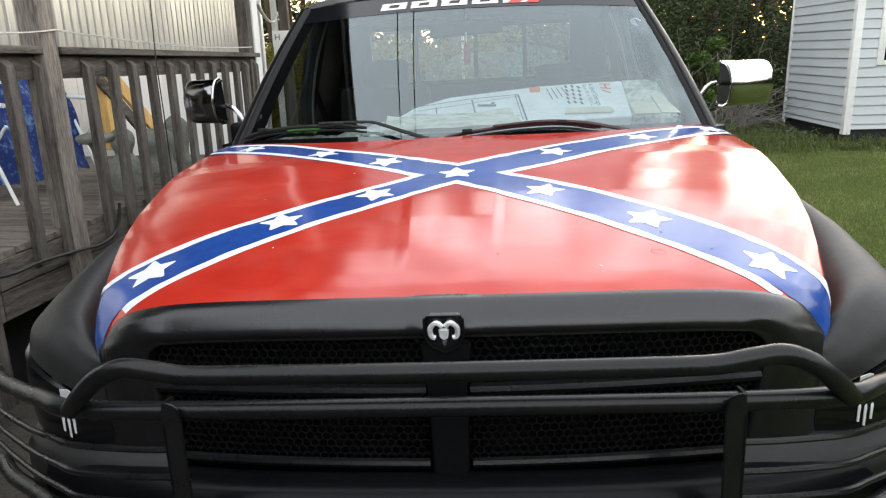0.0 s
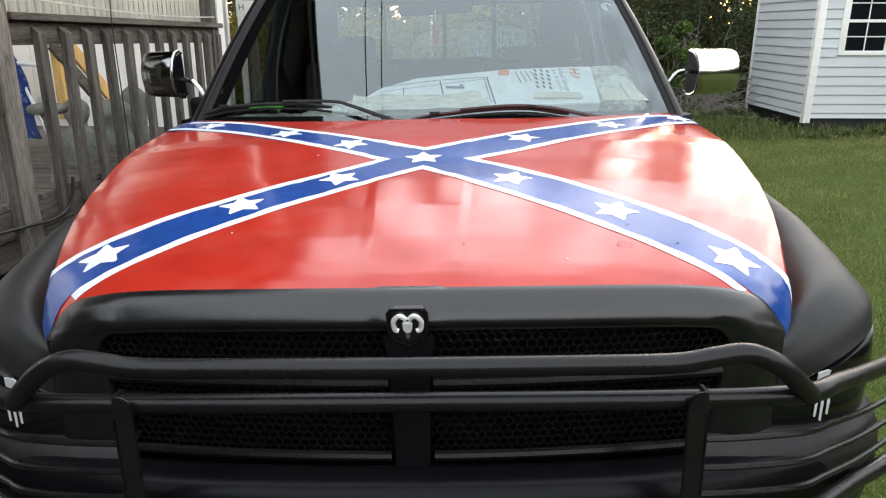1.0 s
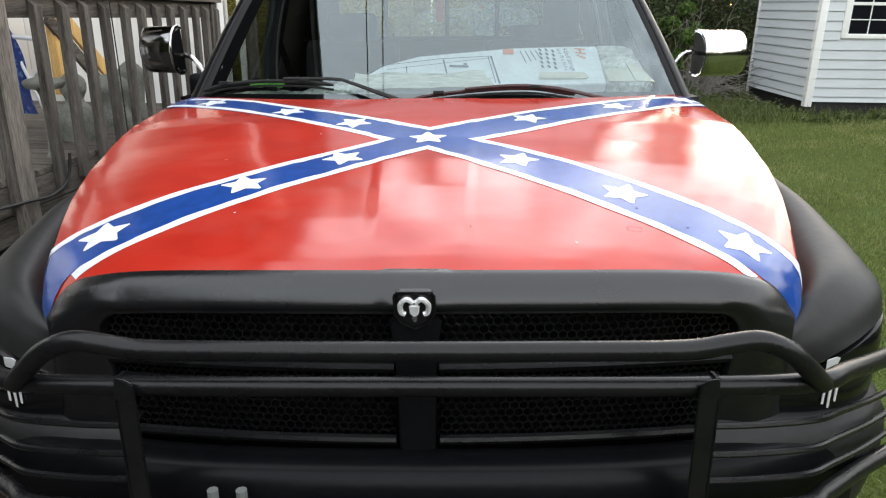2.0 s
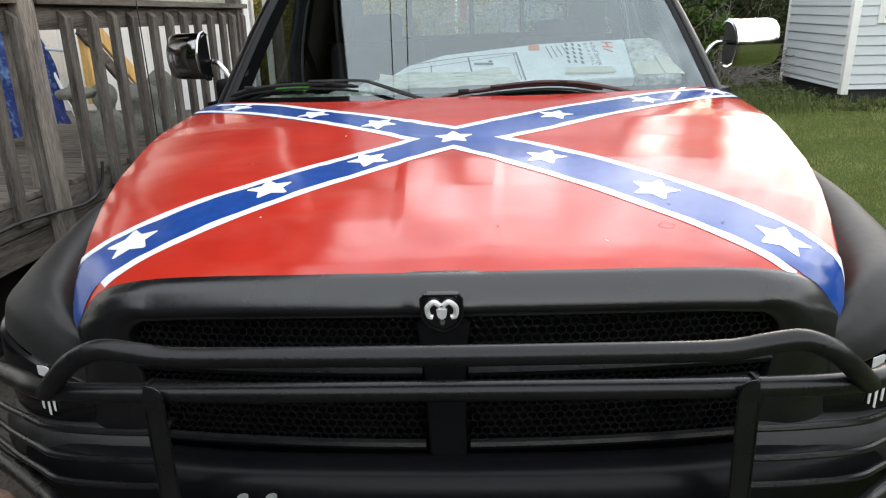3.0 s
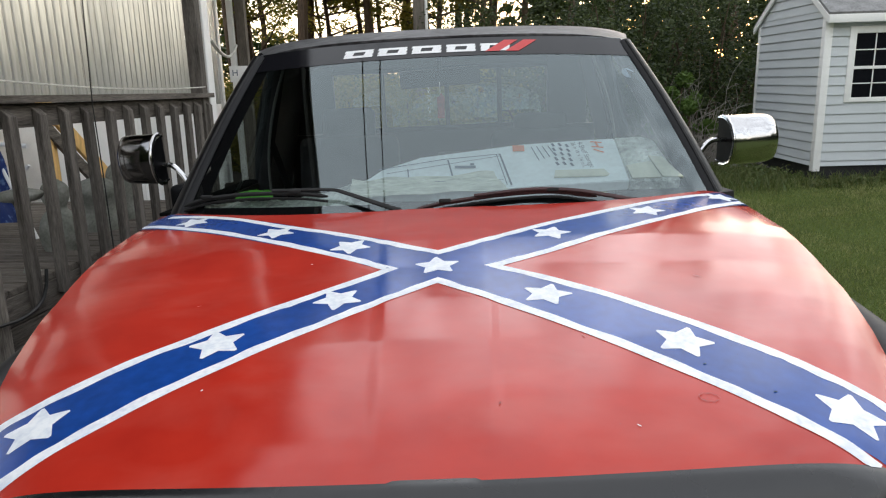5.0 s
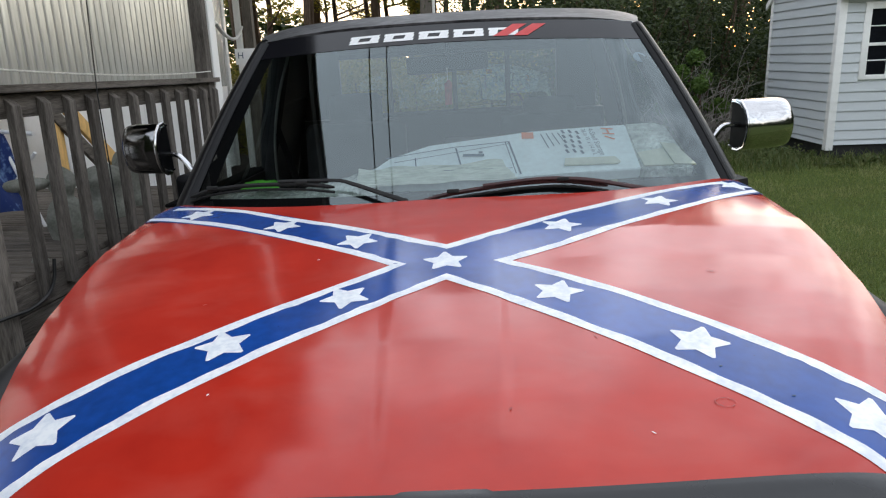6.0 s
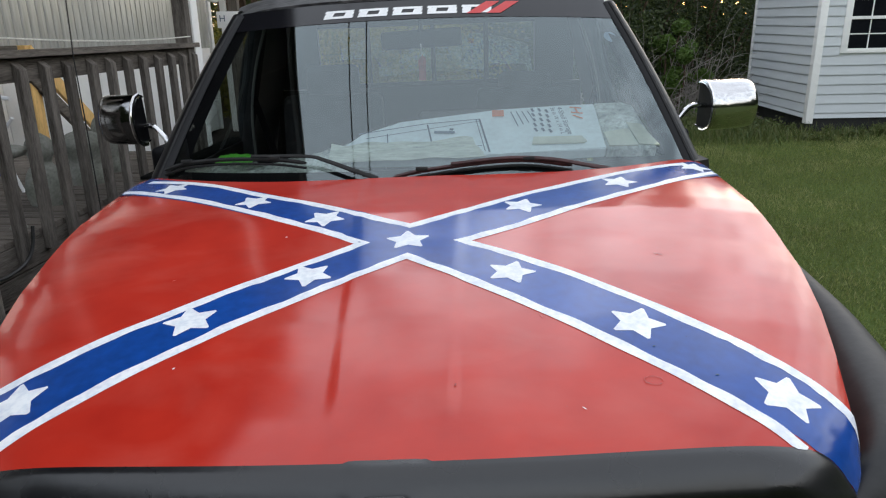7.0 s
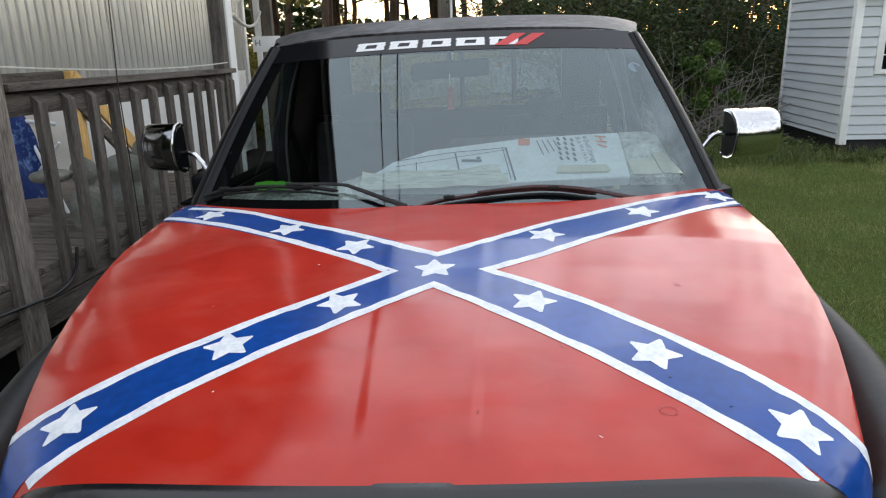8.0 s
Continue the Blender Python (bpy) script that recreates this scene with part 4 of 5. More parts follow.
part("roof", sheet_bm([[roof_point(-1 + i / 20, v / 24) for i in range(41)] for v in range(25)], 0.025), mat("dusty_black_roof", (0.016, 0.016, 0.017), 0.5, var=0.3, scale=2.6, fine=22, bump=0.08, tint=(0.20, 0.197, 0.20), stretch=(1, 1.6, 1), spec=0.4, span=(0.44, 0.74)), truck, "black roof mottled with pale dust")
for sg in (1, -1):
    # door: panel below, frame round an open window, pane
    door = part("door", sheet_bm([[(sg * (1.045 - 0.03 * max(0, z - 1.0) / 0.25), y, z) for z in (0.45, 0.6, 0.9, 1.05, 1.2, 1.24)] for y in (3.0, 3.4, 3.8, 4.2)], 0.05), MATTE, truck, "matte black door")
    for a, b, w in (((0.955, 3.14, 1.24), (0.785, 3.74, 1.83), 0.016), ((0.785, 3.72, 1.84), (0.80, 4.22, 1.87), 0.02), ((0.97, 4.22, 1.22), (0.81, 4.22, 1.87), 0.03)):
        part("window_frame", tube_bm([(sg * a[0], a[1], a[2]), (sg * b[0], b[1], b[2])], w, 8), PILLAR, door)
    part("door_sill", box_bm((sg * 1.0 - 0.055, 3.05, 1.236), (sg * 1.0 + 0.03, 4.2, 1.25), 0.006), SILL, door, "dull black window sill")
    pane = part("door_pane", sheet_bm([[(sg * 0.955, 3.14, 1.24), (sg * 0.97, 4.20, 1.24)], [(sg * 0.87, 3.44, 1.54), (sg * 0.89, 4.20, 1.54)], [(sg * 0.79, 3.73, 1.83), (sg * 0.81, 4.20, 1.84)]]), TINTED, door, facing=(-sg, 0, 0))
    pane.visible_shadow = False
    part("quarter_panel", sheet_bm([[(sg * x, y, z) for x, z in ((1.04, 0.5), (1.04, 1.0), (1.0, 1.22), (0.96, 1.38), (0.85, 1.87))] for y in (4.24, 4.6, 4.93)], 0.04), MATTE, truck)
    # mirror
    prof = [(0.085, 0.098), (0.05, 0.101), (0.01, 0.094), (-0.028, 0.066), (-0.05, 0.03), (-0.056, -0.005), (-0.050, -0.045), (-0.03, -0.082), (0.01, -0.099), (0.05, -0.101), (0.085, -0.098)]
    rows = []
    for x, sc, dy in ((-0.122, 0.90, 0.012), (-0.12, 0.97, 0.004), (-0.112, 1.0, 0), (-0.04, 1.0, 0.0), (0.04, 1.0, 0.003), (0.09, 0.985, 0.010), (0.115, 0.95, 0.022), (0.128, 0.87, 0.040), (0.133, 0.72, 0.06)):
        rows.append([(sg * x, q.x * sc + dy, q.y * sc) for q in smooth_line([(y, z, 0) for y, z in prof], 4)])
    shell = part("mirror_shell", sheet_bm(rows, 0.002), CHROME if sg > 0 else SHADED_CHROME, truck, "chrome towing mirror" if sg > 0 else "chrome towing mirror, its dark reflection put into the colour")
    shell.matrix_basis = pose(1.300, 3.42, 1.395, 4, 0, 8) @ Matrix.Diagonal((0.88, 1, 1, 1)) if sg > 0 else pose(-1.268, 3.42, 1.425, 4, 0, -16) @ Matrix.Diagonal((0.76, 0.66, 1, 1))
    part("mirror_rim", tube_bm([(sg * -0.121, y * 0.99, z * 0.99) for y, z in prof[1:-1]], 0.006 if sg > 0 else 0.012, 8), CHROME, shell, "bright chrome rim")
    part("mirror_side", prism_bm([(y * 0.97, z * 0.97) for y, z in prof], sg * -0.119, sg * -0.115, 0), PLASTIC, shell, "dark inner side")
    part("mirror_glass", box_bm((-0.118, 0.078, -0.092), (0.118, 0.084, 0.092), 0.002), CHROME, shell)
    part("mirror_arm", tube_bm(smooth_line([(sg * 1.03, 3.36, 1.30), (sg * 1.08, 3.39, 1.36), (sg * 1.13, 3.41, 1.40), (sg * 1.20, 3.42, 1.40)], 6), 0.011, 8), CHROME, truck, "curved chrome arm")
    part("mirror_base", box_bm((sg * 1.05 - 0.04, 3.25, 1.20), (sg * 1.05 + 0.03, 3.41, 1.33), 0.03, segs=4), PLASTIC, truck, "black mirror base")

part("back_wall", box_bm((-0.95, 4.90, 0.5), (0.95, 4.94, 1.44), 0.01), MATTE, truck)
for x0, x1, z0, z1 in ((-0.90, -0.66, 1.44, 1.90), (0.66, 0.90, 1.44, 1.90), (-0.66, 0.66, 1.82, 1.90)):
    part("back_wall", box_bm((x0, 4.90, z0), (x1, 4.94, z1), 0.008), MATTE, truck)
back = part("back_window", sheet_bm([[(-0.66, 4.918, 1.44), (0.66, 4.918, 1.44)], [(-0.66, 4.918, 1.82), (0.66, 4.918, 1.82)]]), GLASS, truck, "sliding back window", facing=(0, -1, 0))
back.visible_shadow = False
for x in (-0.358, 0.04, 0.365):
    part("slider_frame", box_bm((x - 0.014, 4.905, 1.44), (x + 0.014, 4.93, 1.82), 0.003), PLASTIC, back)
for z in (1.45, 1.81):
    part("slider_frame", box_bm((-0.66, 4.90, z - 0.014), (0.66, 4.935, z + 0.014), 0.003), PLASTIC, back)
part("cab_floor", box_bm((-0.95, 2.9, 0.48), (0.95, 4.92, 0.52)), TRIMGREY, truck)
part("headliner", sheet_bm([[roof_point(-0.96 + 1.92 * i / 20, v / 12) - Vector((0, -0.02, 0.035)) for i in range(21)] for v in range(13)], 0.006), TRIMGREY, truck)
rows = []
for f, (dy, dz) in enumerate(((-0.02, 0.0), (0.10, 0.02), (0.28, 0.025), (0.40, 0.0), (0.46, -0.10), (0.46, -0.4))):
    rows.append([(x, 2.86 + dy + 0.17 * (abs(x) / 0.93) ** 2.4 * (f < 3), 1.20 + dz - 0.02 * (abs(x) / 0.93) ** 2) for x in [-0.93 + 1.86 * i / 24 for i in range(25)]])
part("dashboard", sheet_bm(rows, 0.02), TRIMGREY, truck, "grey dashboard")
for x, top in ((-0.50, 1.60), (0.54, 1.53)):
    part("seat_cushion", box_bm((x - 0.27, 3.62, 0.72), (x + 0.27, 4.20, 0.90), 0.05, segs=3), SEATGREY, truck)
    part("seat_backrest", box_bm((-0.27, -0.07, 0.0), (0.27, 0.07, 0.60), 0.06, m=pose(x, 4.20, 0.86, -12, 0, 0), segs=3), SEATGREY, truck)
    part("headrest", box_bm((-0.145, -0.05, 0.0), (0.145, 0.05, top - 1.40), 0.045, m=pose(x, 4.32, 1.40, -10, 0, 0), segs=3), SEATGREY, truck)
part("seat_backrest", box_bm((-0.29, -0.05, 0.0), (0.29, 0.05, 0.46), 0.03, m=pose(0.26, 4.02, 0.90, -6, 0, 0), segs=3), MIDSEAT, truck, "folded grey middle seat back")
for sg in (1, -1):
    part("door_pillar", tube_bm(smooth_line([(sg * 0.95, 4.16, 1.14), (sg * 0.94, 4.15, 1.36), (sg * 0.89, 4.13, 1.60), (sg * 0.81, 4.10, 1.82)], 6), 0.042, 8), SEATGREY, truck, "dark inner door pillar trim")
    part("pillar_edge", tube_bm(smooth_line([(sg * 0.90, 4.11, 1.10), (sg * 0.895, 4.10, 1.36), (sg * 0.845, 4.08, 1.60), (sg * 0.76, 4.05, 1.82)], 6), 0.008, 6), MIDSEAT, truck, "pale rubber edge of the door opening")
    part("seat_belt", tube_bm(smooth_line([(sg * 0.88, 4.11, 1.46), (sg * 0.80, 4.08, 1.20), (sg * 0.74, 4.02, 0.95)], 6), 0.020, 6, flat=0.15), PLASTIC, truck, "black seat belt")
part("steering_wheel", tube_bm([Vector((0.40, 3.42, 1.12)) + Euler((radians(-60), 0, 0)).to_matrix() @ Vector((0.19 * math.cos(a), 0.19 * math.sin(a), 0)) for a in (2 * math.pi * k / 32 for k in range(33))], 0.014, 8), PLASTIC, truck, "black steering wheel")
part("rear_mirror", box_bm((-0.17, -0.02, -0.037), (0.17, 0.02, 0.037), 0.016, m=pose(0.015, 3.52, 1.71, 8, -2, 0), segs=3), PLASTIC, truck, "black rear-view mirror")
part("mirror_stem", tube_bm([(0.015, 3.52, 1.72), (0.015, 3.47, 1.80)], 0.01, 8), PLASTIC, truck)

# bed and running gear
for sg in (1, -1):
    part("bed_side", box_bm((sg * 0.98 - 0.035, 4.98, 0.5), (sg * 0.98 + 0.035, 7.0, 1.24), 0.02), MATTE, truck, "matte black bed side")
part("tailgate", box_bm((-0.95, 6.95, 0.6), (0.95, 7.0, 1.22), 0.015), MATTE, truck, "matte black tailgate")
part("bed_floor", box_bm((-0.95, 4.98, 0.66), (0.95, 6.95, 0.70)), MATTE, truck)
part("chassis", box_bm((-0.45, 1.5, 0.34), (0.45, 6.9, 0.5), 0.02), PLASTIC, truck)
part("firewall", box_bm((-0.92, 2.70, 0.5), (0.92, 2.74, 1.12)), PLASTIC, truck)
for x in (-0.86, 0.86):
    for y, lift in ((2.15, 0.0), (6.0, 0.105)):
        bm = bmesh.new()
        prof = [(0.20, -0.10), (0.33, -0.12), (0.365, -0.10), (0.37, 0), (0.365, 0.10), (0.33, 0.12), (0.20, 0.10)]
        sheet_bm([[(w, r * math.cos(2 * math.pi * k / 32), r * math.sin(2 * math.pi * k / 32)) for k in range(33)] for r, w in prof], 0, bm)
        tyre = part("tyre", bm, RUBBER, truck, "black tyre")
        tyre.location = (x, y, 0.37 + lift)
        bm = bmesh.new()
        bmesh.ops.create_cone(bm, cap_ends=True, segments=32, radius1=0.205, radius2=0.19, depth=0.16, matrix=pose(0, 0, 0, 0, 90, 0))
        part("rim", bm, MATTE, tyre, "dark wheel rim")


# ---- the deck and the house behind it ----
DECK = pose(-2.105, 3.52, 0, -0.8, 0, -2.3)      # its own y runs along the railing, its own x towards the truck
RAIL, FLOOR, EDGE_Y = 1.652, 0.75, -0.62


def railing(y0, y1, first, name="deck_railing"):
    """A railing from y0 to y1; its flat balusters stand every 0.2235 m from the first one on."""
    r = thing(name, "weathered grey wooden deck railing with flat balusters", "railing", DECK)
    part("top_rail", box_bm((-0.095, y0, RAIL - 0.036), (0.042, y1, RAIL), 0.005), OLDBOARD, r, "flat grey top board")
    part("inner_rail", box_bm((-0.044, y0, RAIL - 0.155), (-0.006, y1, RAIL - 0.038), 0.004), OLDBOARD, r)
    y = first
    while y < y1 - 0.03:
        lean = random.uniform(-0.012, 0.012)
        top, foot = RAIL - 0.062 + random.uniform(-0.006, 0.006), FLOOR - 0.13 + random.uniform(-0.02, 0.02)
        out = [(y, foot), (y + 0.066, foot), (y + 0.066 + lean, top - 0.004), (y + lean, top)]
        bm = prism_bm(out, -0.005, 0.033, 0)
        for v in bm.verts:
            if v.co.z > top - 0.01 and v.co.x > 0:
                v.co.z -= 0.034
        bmesh.ops.bevel(bm, geom=list(bm.edges), offset=0.003, segments=1, affect="EDGES")
        part("baluster", bm, OLDWOOD, r, smooth=False)
        y += 0.2235 + random.uniform(-0.008, 0.008)
    return r


railing(0.022, 2.77, 0.215)
railing(EDGE_Y, -0.122, EDGE_Y + 0.235)


def post(name, x, y, w, z0, z1, material, label, base=DECK):
    bm = box_bm((-w / 2, -w / 2, z0), (w / 2, w / 2, z1), 0.006)
    ob = finish(name, bm, material, None, matrix=base @ pose(x, y, 0, 0, 0, random.uniform(-2, 2)))
    return tagged(ob, label, "post")


post("deck_post", -0.010, -0.070, 0.114, 0.05, 2.46, POSTWOOD, "thick weathered wooden post rising above the deck railing")
post("deck_post", -0.030, EDGE_Y - 0.105, 0.095, 0.05, 1.80, OLDWOOD, "short weathered wooden post at the corner of the deck")
post("deck_post", -0.040, 2.665, 0.100, 0.05, 4.38, OLDWOOD, "slim dark weathered wooden post at the end of the railing")
post("porch_post", -0.075, 2.86, 0.135, 0.05, 4.30, TRIMW, "white painted porch post")
post("yard_pole", -3.53, 12.6, 0.15, 0.0, 4.6, GREYPOLE, "grey wooden pole standing in the yard", pose(0, 0, 0))
post("yard_pole", -3.68, 12.5, 0.09, 0.0, 4.6, TRIMW, "slim white pole standing in the yard", pose(0, 0, 0))

floor = tagged(thing("deck", "weathered grey plank deck floor", "deck", DECK), kind="structure")
plank_mesh = None
for i in range(25):
    y = EDGE_Y + 0.142 * i
    if plank_mesh is None:
        plank = part("plank", box_bm((-2.40, 0.0, -0.036), (-0.01, 0.137, 0.0), 0.004, segs=1), PLANKWOOD, floor, smooth=False)
        plank_mesh = plank.data
    else:
        plank = new("plank", plank_mesh)
        plank.parent = floor
    plank.matrix_basis = pose(0, y, FLOOR + random.uniform(-0.003, 0.003), 0, 0, random.uniform(-0.15, 0.15))
for z0, z1 in ((FLOOR - 0.18, FLOOR - 0.038), (FLOOR - 0.32, FLOOR - 0.186)):
    part("rim_board", box_bm((-0.046, EDGE_Y, z0), (-0.008, 2.93, z1), 0.004, segs=1), OLDBOARD, floor, smooth=False)
    part("rim_board", box_bm((-2.40, EDGE_Y - 0.042, z0), (-0.008, EDGE_Y - 0.004, z1), 0.004, segs=1), PLANKWOOD, floor, smooth=False)
part("rim_board", box_bm((-2.40, 2.94, FLOOR - 0.19), (-0.05, 2.975, FLOOR - 0.038), 0.004), PLANKWOOD, floor)
# black sheets set back under the planks in place of the shade there
part("deck_shade_sheet", box_bm((-0.25, EDGE_Y + 0.15, -0.1), (-0.22, 2.9, FLOOR - 0.04)), SKIRT_SHADE, floor, "black sheet standing in for the shade under the deck")
part("deck_shade_sheet", box_bm((-2.40, EDGE_Y + 0.12, -0.1), (-0.22, EDGE_Y + 0.15, FLOOR - 0.04)), SKIRT_SHADE, floor, "black sheet standing in for the shade under the deck")

# corrugated wall
PITCH, WALL_X = 0.14, -2.42
n = int(11.2 / PITCH * 14)
wall_rows = []
for z in (0.15, 0.8, 1.6, 2.4, 3.4, 4.38):
    wall_rows.append([(WALL_X - 0.02 + 0.058 * (0.5 + 0.5 * math.sin(2 * math.pi * k / 14)) ** 2.6, -1.8 + PITCH * k / 14, z) for k in range(n + 1)])
wall = tagged(finish("wall_house", sheet_bm(wall_rows, 0.002), GALV, matrix=DECK), "pale corrugated metal house wall", "wall", kind="structure")
for y in (0.9, 5.12):
    part("sheet_lap", box_bm((WALL_X + 0.024, y - 0.006, 0.2), (WALL_X + 0.036, y + 0.006, 4.36)), GALV, wall)
# white boards added so that the wall's foot looks bright behind the balusters
k = 0
while -1.75 + 0.61 * k < 8.8:
    part("bright_foot_panel", box_bm((WALL_X + 0.045, -1.75 + 0.61 * k, FLOOR + 0.02 if -1.75 + 0.61 * k < 2.9 else 0.12), (WALL_X + 0.062, -1.75 + 0.61 * k + 0.602, 1.50), 0.003), TRIMW, wall, "white board added to brighten the foot of the metal wall")
    k += 1
part("corner_trim", box_bm((WALL_X - 0.04, 9.38, 0.1), (WALL_X + 0.05, 9.50, 4.36), 0.005), TRIMW, wall, "white corner trim")
part("wall_core", box_bm((WALL_X - 3.5, -1.8, 0.1), (WALL_X - 0.035, 9.38, 4.38)), SHINGLE, wall, "closed body of the house")

# high house roof, guessed and out of view, for the dark reflection in the windscreen
EAVE = pose(-1.87, 3.6, 0, 0, 0, -2.3)
roof = thing("roof_house", "guessed dark house eaves reaching over the deck, out of view", "roof", EAVE, kind="structure")
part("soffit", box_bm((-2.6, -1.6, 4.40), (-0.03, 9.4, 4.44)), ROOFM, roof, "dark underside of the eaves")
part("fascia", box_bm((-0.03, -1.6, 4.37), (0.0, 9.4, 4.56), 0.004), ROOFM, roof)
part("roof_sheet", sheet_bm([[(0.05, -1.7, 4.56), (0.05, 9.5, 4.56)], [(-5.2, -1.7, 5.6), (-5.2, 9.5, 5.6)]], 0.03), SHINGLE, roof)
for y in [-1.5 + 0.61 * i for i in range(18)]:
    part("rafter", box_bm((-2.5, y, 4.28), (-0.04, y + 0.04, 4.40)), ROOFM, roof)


def line(name, pts, r, material, label, category, sag=0.0):
    a = [Vector(p) for p in pts]
    if sag:
        a = [a[0].lerp(a[1], k / 16) - Vector((0, 0, sag * 4 * (k / 16) * (1 - k / 16))) for k in range(17)]
    return tagged(finish(name, tube_bm(a, r, 6), material), label, category)


line("overhead_cable", [(-2.05, -22, 6.1), (-0.85, 26, 6.1)], 0.012, CABLE, "black overhead service cable", "cable", 0.1)
line("overhead_cable", [(-1.62, -22, 6.1), (-0.65, 26, 6.1)], 0.011, CABLE, "black overhead service cable", "cable", 0.1)
line("hanging_cable", [DECK @ Vector(p) for p in ((0.10, 0.94, 4.30), (0.075, 0.92, 2.2), (0.06, 0.905, 1.6), (0.07, 0.90, 1.2), (0.08, 0.89, 0.6), (0.10, 0.87, 0.35))], 0.0038, CABLE, "black cable hanging down over the railing", "cable")
line("clothes_line", [DECK @ Vector(p) for p in ((0.06, -0.03, 1.73), (0.01, 2.67, 1.70))], 0.004, CORD, "thin white cord tied between the posts", "cord", 0.03)
line("clothes_line", [DECK @ Vector(p) for p in ((0.0, EDGE_Y - 0.06, 1.72), (0.06, -0.03, 1.73))], 0.004, CORD, "thin white cord tied between the posts", "cord", 0.02)
line("slung_rope", [DECK @ Vector((-0.02, 2.95, 2.09)), (-3.6, 12.45, 2.32)], 0.018, CORD, "yellowed rope slung between two poles", "cord", 0.16)
line("garden_hose", smooth_line([DECK @ Vector(p) for p in ((0.05, 0.30, 0.80), (0.05, 0.27, 0.70), (0.05, 0.20, 0.64), (0.06, 0.05, 0.62), (0.075, -0.12, 0.64), (0.05, -0.40, 0.655), (0.03, EDGE_Y - 0.06, 0.66), (-0.35, EDGE_Y - 0.07, 0.66), (-1.2, EDGE_Y - 0.07, 0.64))], 5), 0.009, CABLE, "black hose lying over the deck's edge", "hose")
sign = thing("yard_sign", "small white sign board with one black letter", "sign", pose(-2.50, 8.9, 1.80, 0, 0, 10))
part("board", box_bm((-0.125, -0.012, -0.09), (0.20, 0.012, 0.09), 0.004), TRIMW, sign)
part("stake", box_bm((-0.02, 0.012, -1.75), (0.02, 0.04, 0.1), 0.003), GREYPOLE, sign)
cu = bpy.data.curves.new("letter", "FONT")
cu.body, cu.size, cu.extrude = "H", 0.10, 0.001
tmp = bpy.data.objects.new("letter_source", cu)
me = bpy.data.meshes.new_from_object(tmp)
bpy.data.objects.remove(tmp)
me.materials.append(INK)
letter = new("letter", me)
letter.parent, letter.matrix_basis = sign, pose(-0.10, -0.0145, -0.02, 90, 0, 0)

# folding chair with a blue cloth
chair = thing("folding_chair", "white folding chair draped with a blue tie-dyed cloth", "chair", DECK @ pose(-0.80, 0.92, FLOOR, 0, 0, 84))
rows = []
for j in range(13):
    z = 0.12 + 0.62 * j / 12
    rows.append([(x, 0.03 * math.sin(x * 17 + j * 0.5) + 0.15 * (j / 12), z + 0.02 * math.sin(x * 9)) for x in [-0.42 + 0.84 * i / 24 for i in range(25)]])
part("cloth", sheet_bm(rows, 0.006), CLOTH, chair, "blue tie-dyed cloth")
for x in (-0.40, 0.40):
    part("leg", tube_bm([(x, -0.10, 0), (x, 0.20, 0.78)], 0.011, 8), TRIMW, chair)
    part("leg", tube_bm([(x, 0.35, 0), (x, -0.12, 0.48)], 0.011, 8), TRIMW, chair)
    part("arm", tube_bm([(x, -0.13, 0.60), (x, 0.14, 0.62)], 0.014, 8), TRIMW, chair)

# stair rail of new wood
stair = thing("stair_railing", "stair railing of new yellow pine with a grey cap", "railing", DECK @ pose(-1.925, 3.50, FLOOR))
part("newel", box_bm((-0.045, -0.045, 0), (0.045, 0.045, 0.80), 0.004), NEWWOOD, stair)
part("newel", box_bm((-0.02, 0.06, 0), (0.02, 0.13, 0.72), 0.004), NEWWOOD, stair)
part("cap", box_bm((-0.055, -1.6, 0.74), (-0.015, -0.05, 0.90), 0.005), OLDBOARD, stair, "grey cap board")
part("cap_end", box_bm((-0.055, -0.048, 0.74), (0.055, 0.06, 0.90), 0.005), NEWWOOD, stair)
part("handrail", box_bm((-0.02, 0.0, -0.14), (0.02, 1.35, 0.0), 0.004, m=pose(0.052, 0.02, 0.90, -40, 0, 0)), NEWWOOD, stair)
part("stringer", box_bm((-0.02, 0.0, -0.26), (0.02, 1.4, -0.145), 0.004, m=pose(0.05, -0.02, 0.88, -40, 0, 0)), OLDBOARD, stair)


def lumpy(name, base, rings, label, category, seed):
    """A cast garden ornament turned about its axis, with uneven relief."""
    bm = bmesh.new()
    rows = []
    for z, r in smooth_pairs(rings, 4):
        rows.append([(r * math.cos(a) * (1 + 0.12 * noise.noise((math.cos(a) * 2, math.sin(a) * 2, z * 9 + seed))), r * math.sin(a) * (1 + 0.12 * noise.noise((math.cos(a) * 2 + 5, math.sin(a) * 2, z * 9 + seed))), z) for a in (2 * math.pi * k / 24 for k in range(25))])
    sheet_bm(rows, 0, bm)
    bmesh.ops.remove_doubles(bm, verts=bm.verts, dist=0.0005)
    bmesh.ops.holes_fill(bm, edges=[e for e in bm.edges if e.is_boundary])
    return tagged(finish(name, bm, STONE, matrix=base), label, category)


def smooth_pairs(pairs, n):
    return [(p.x, p.y) for p in smooth_line([(a, b, 0) for a, b in pairs], n)]


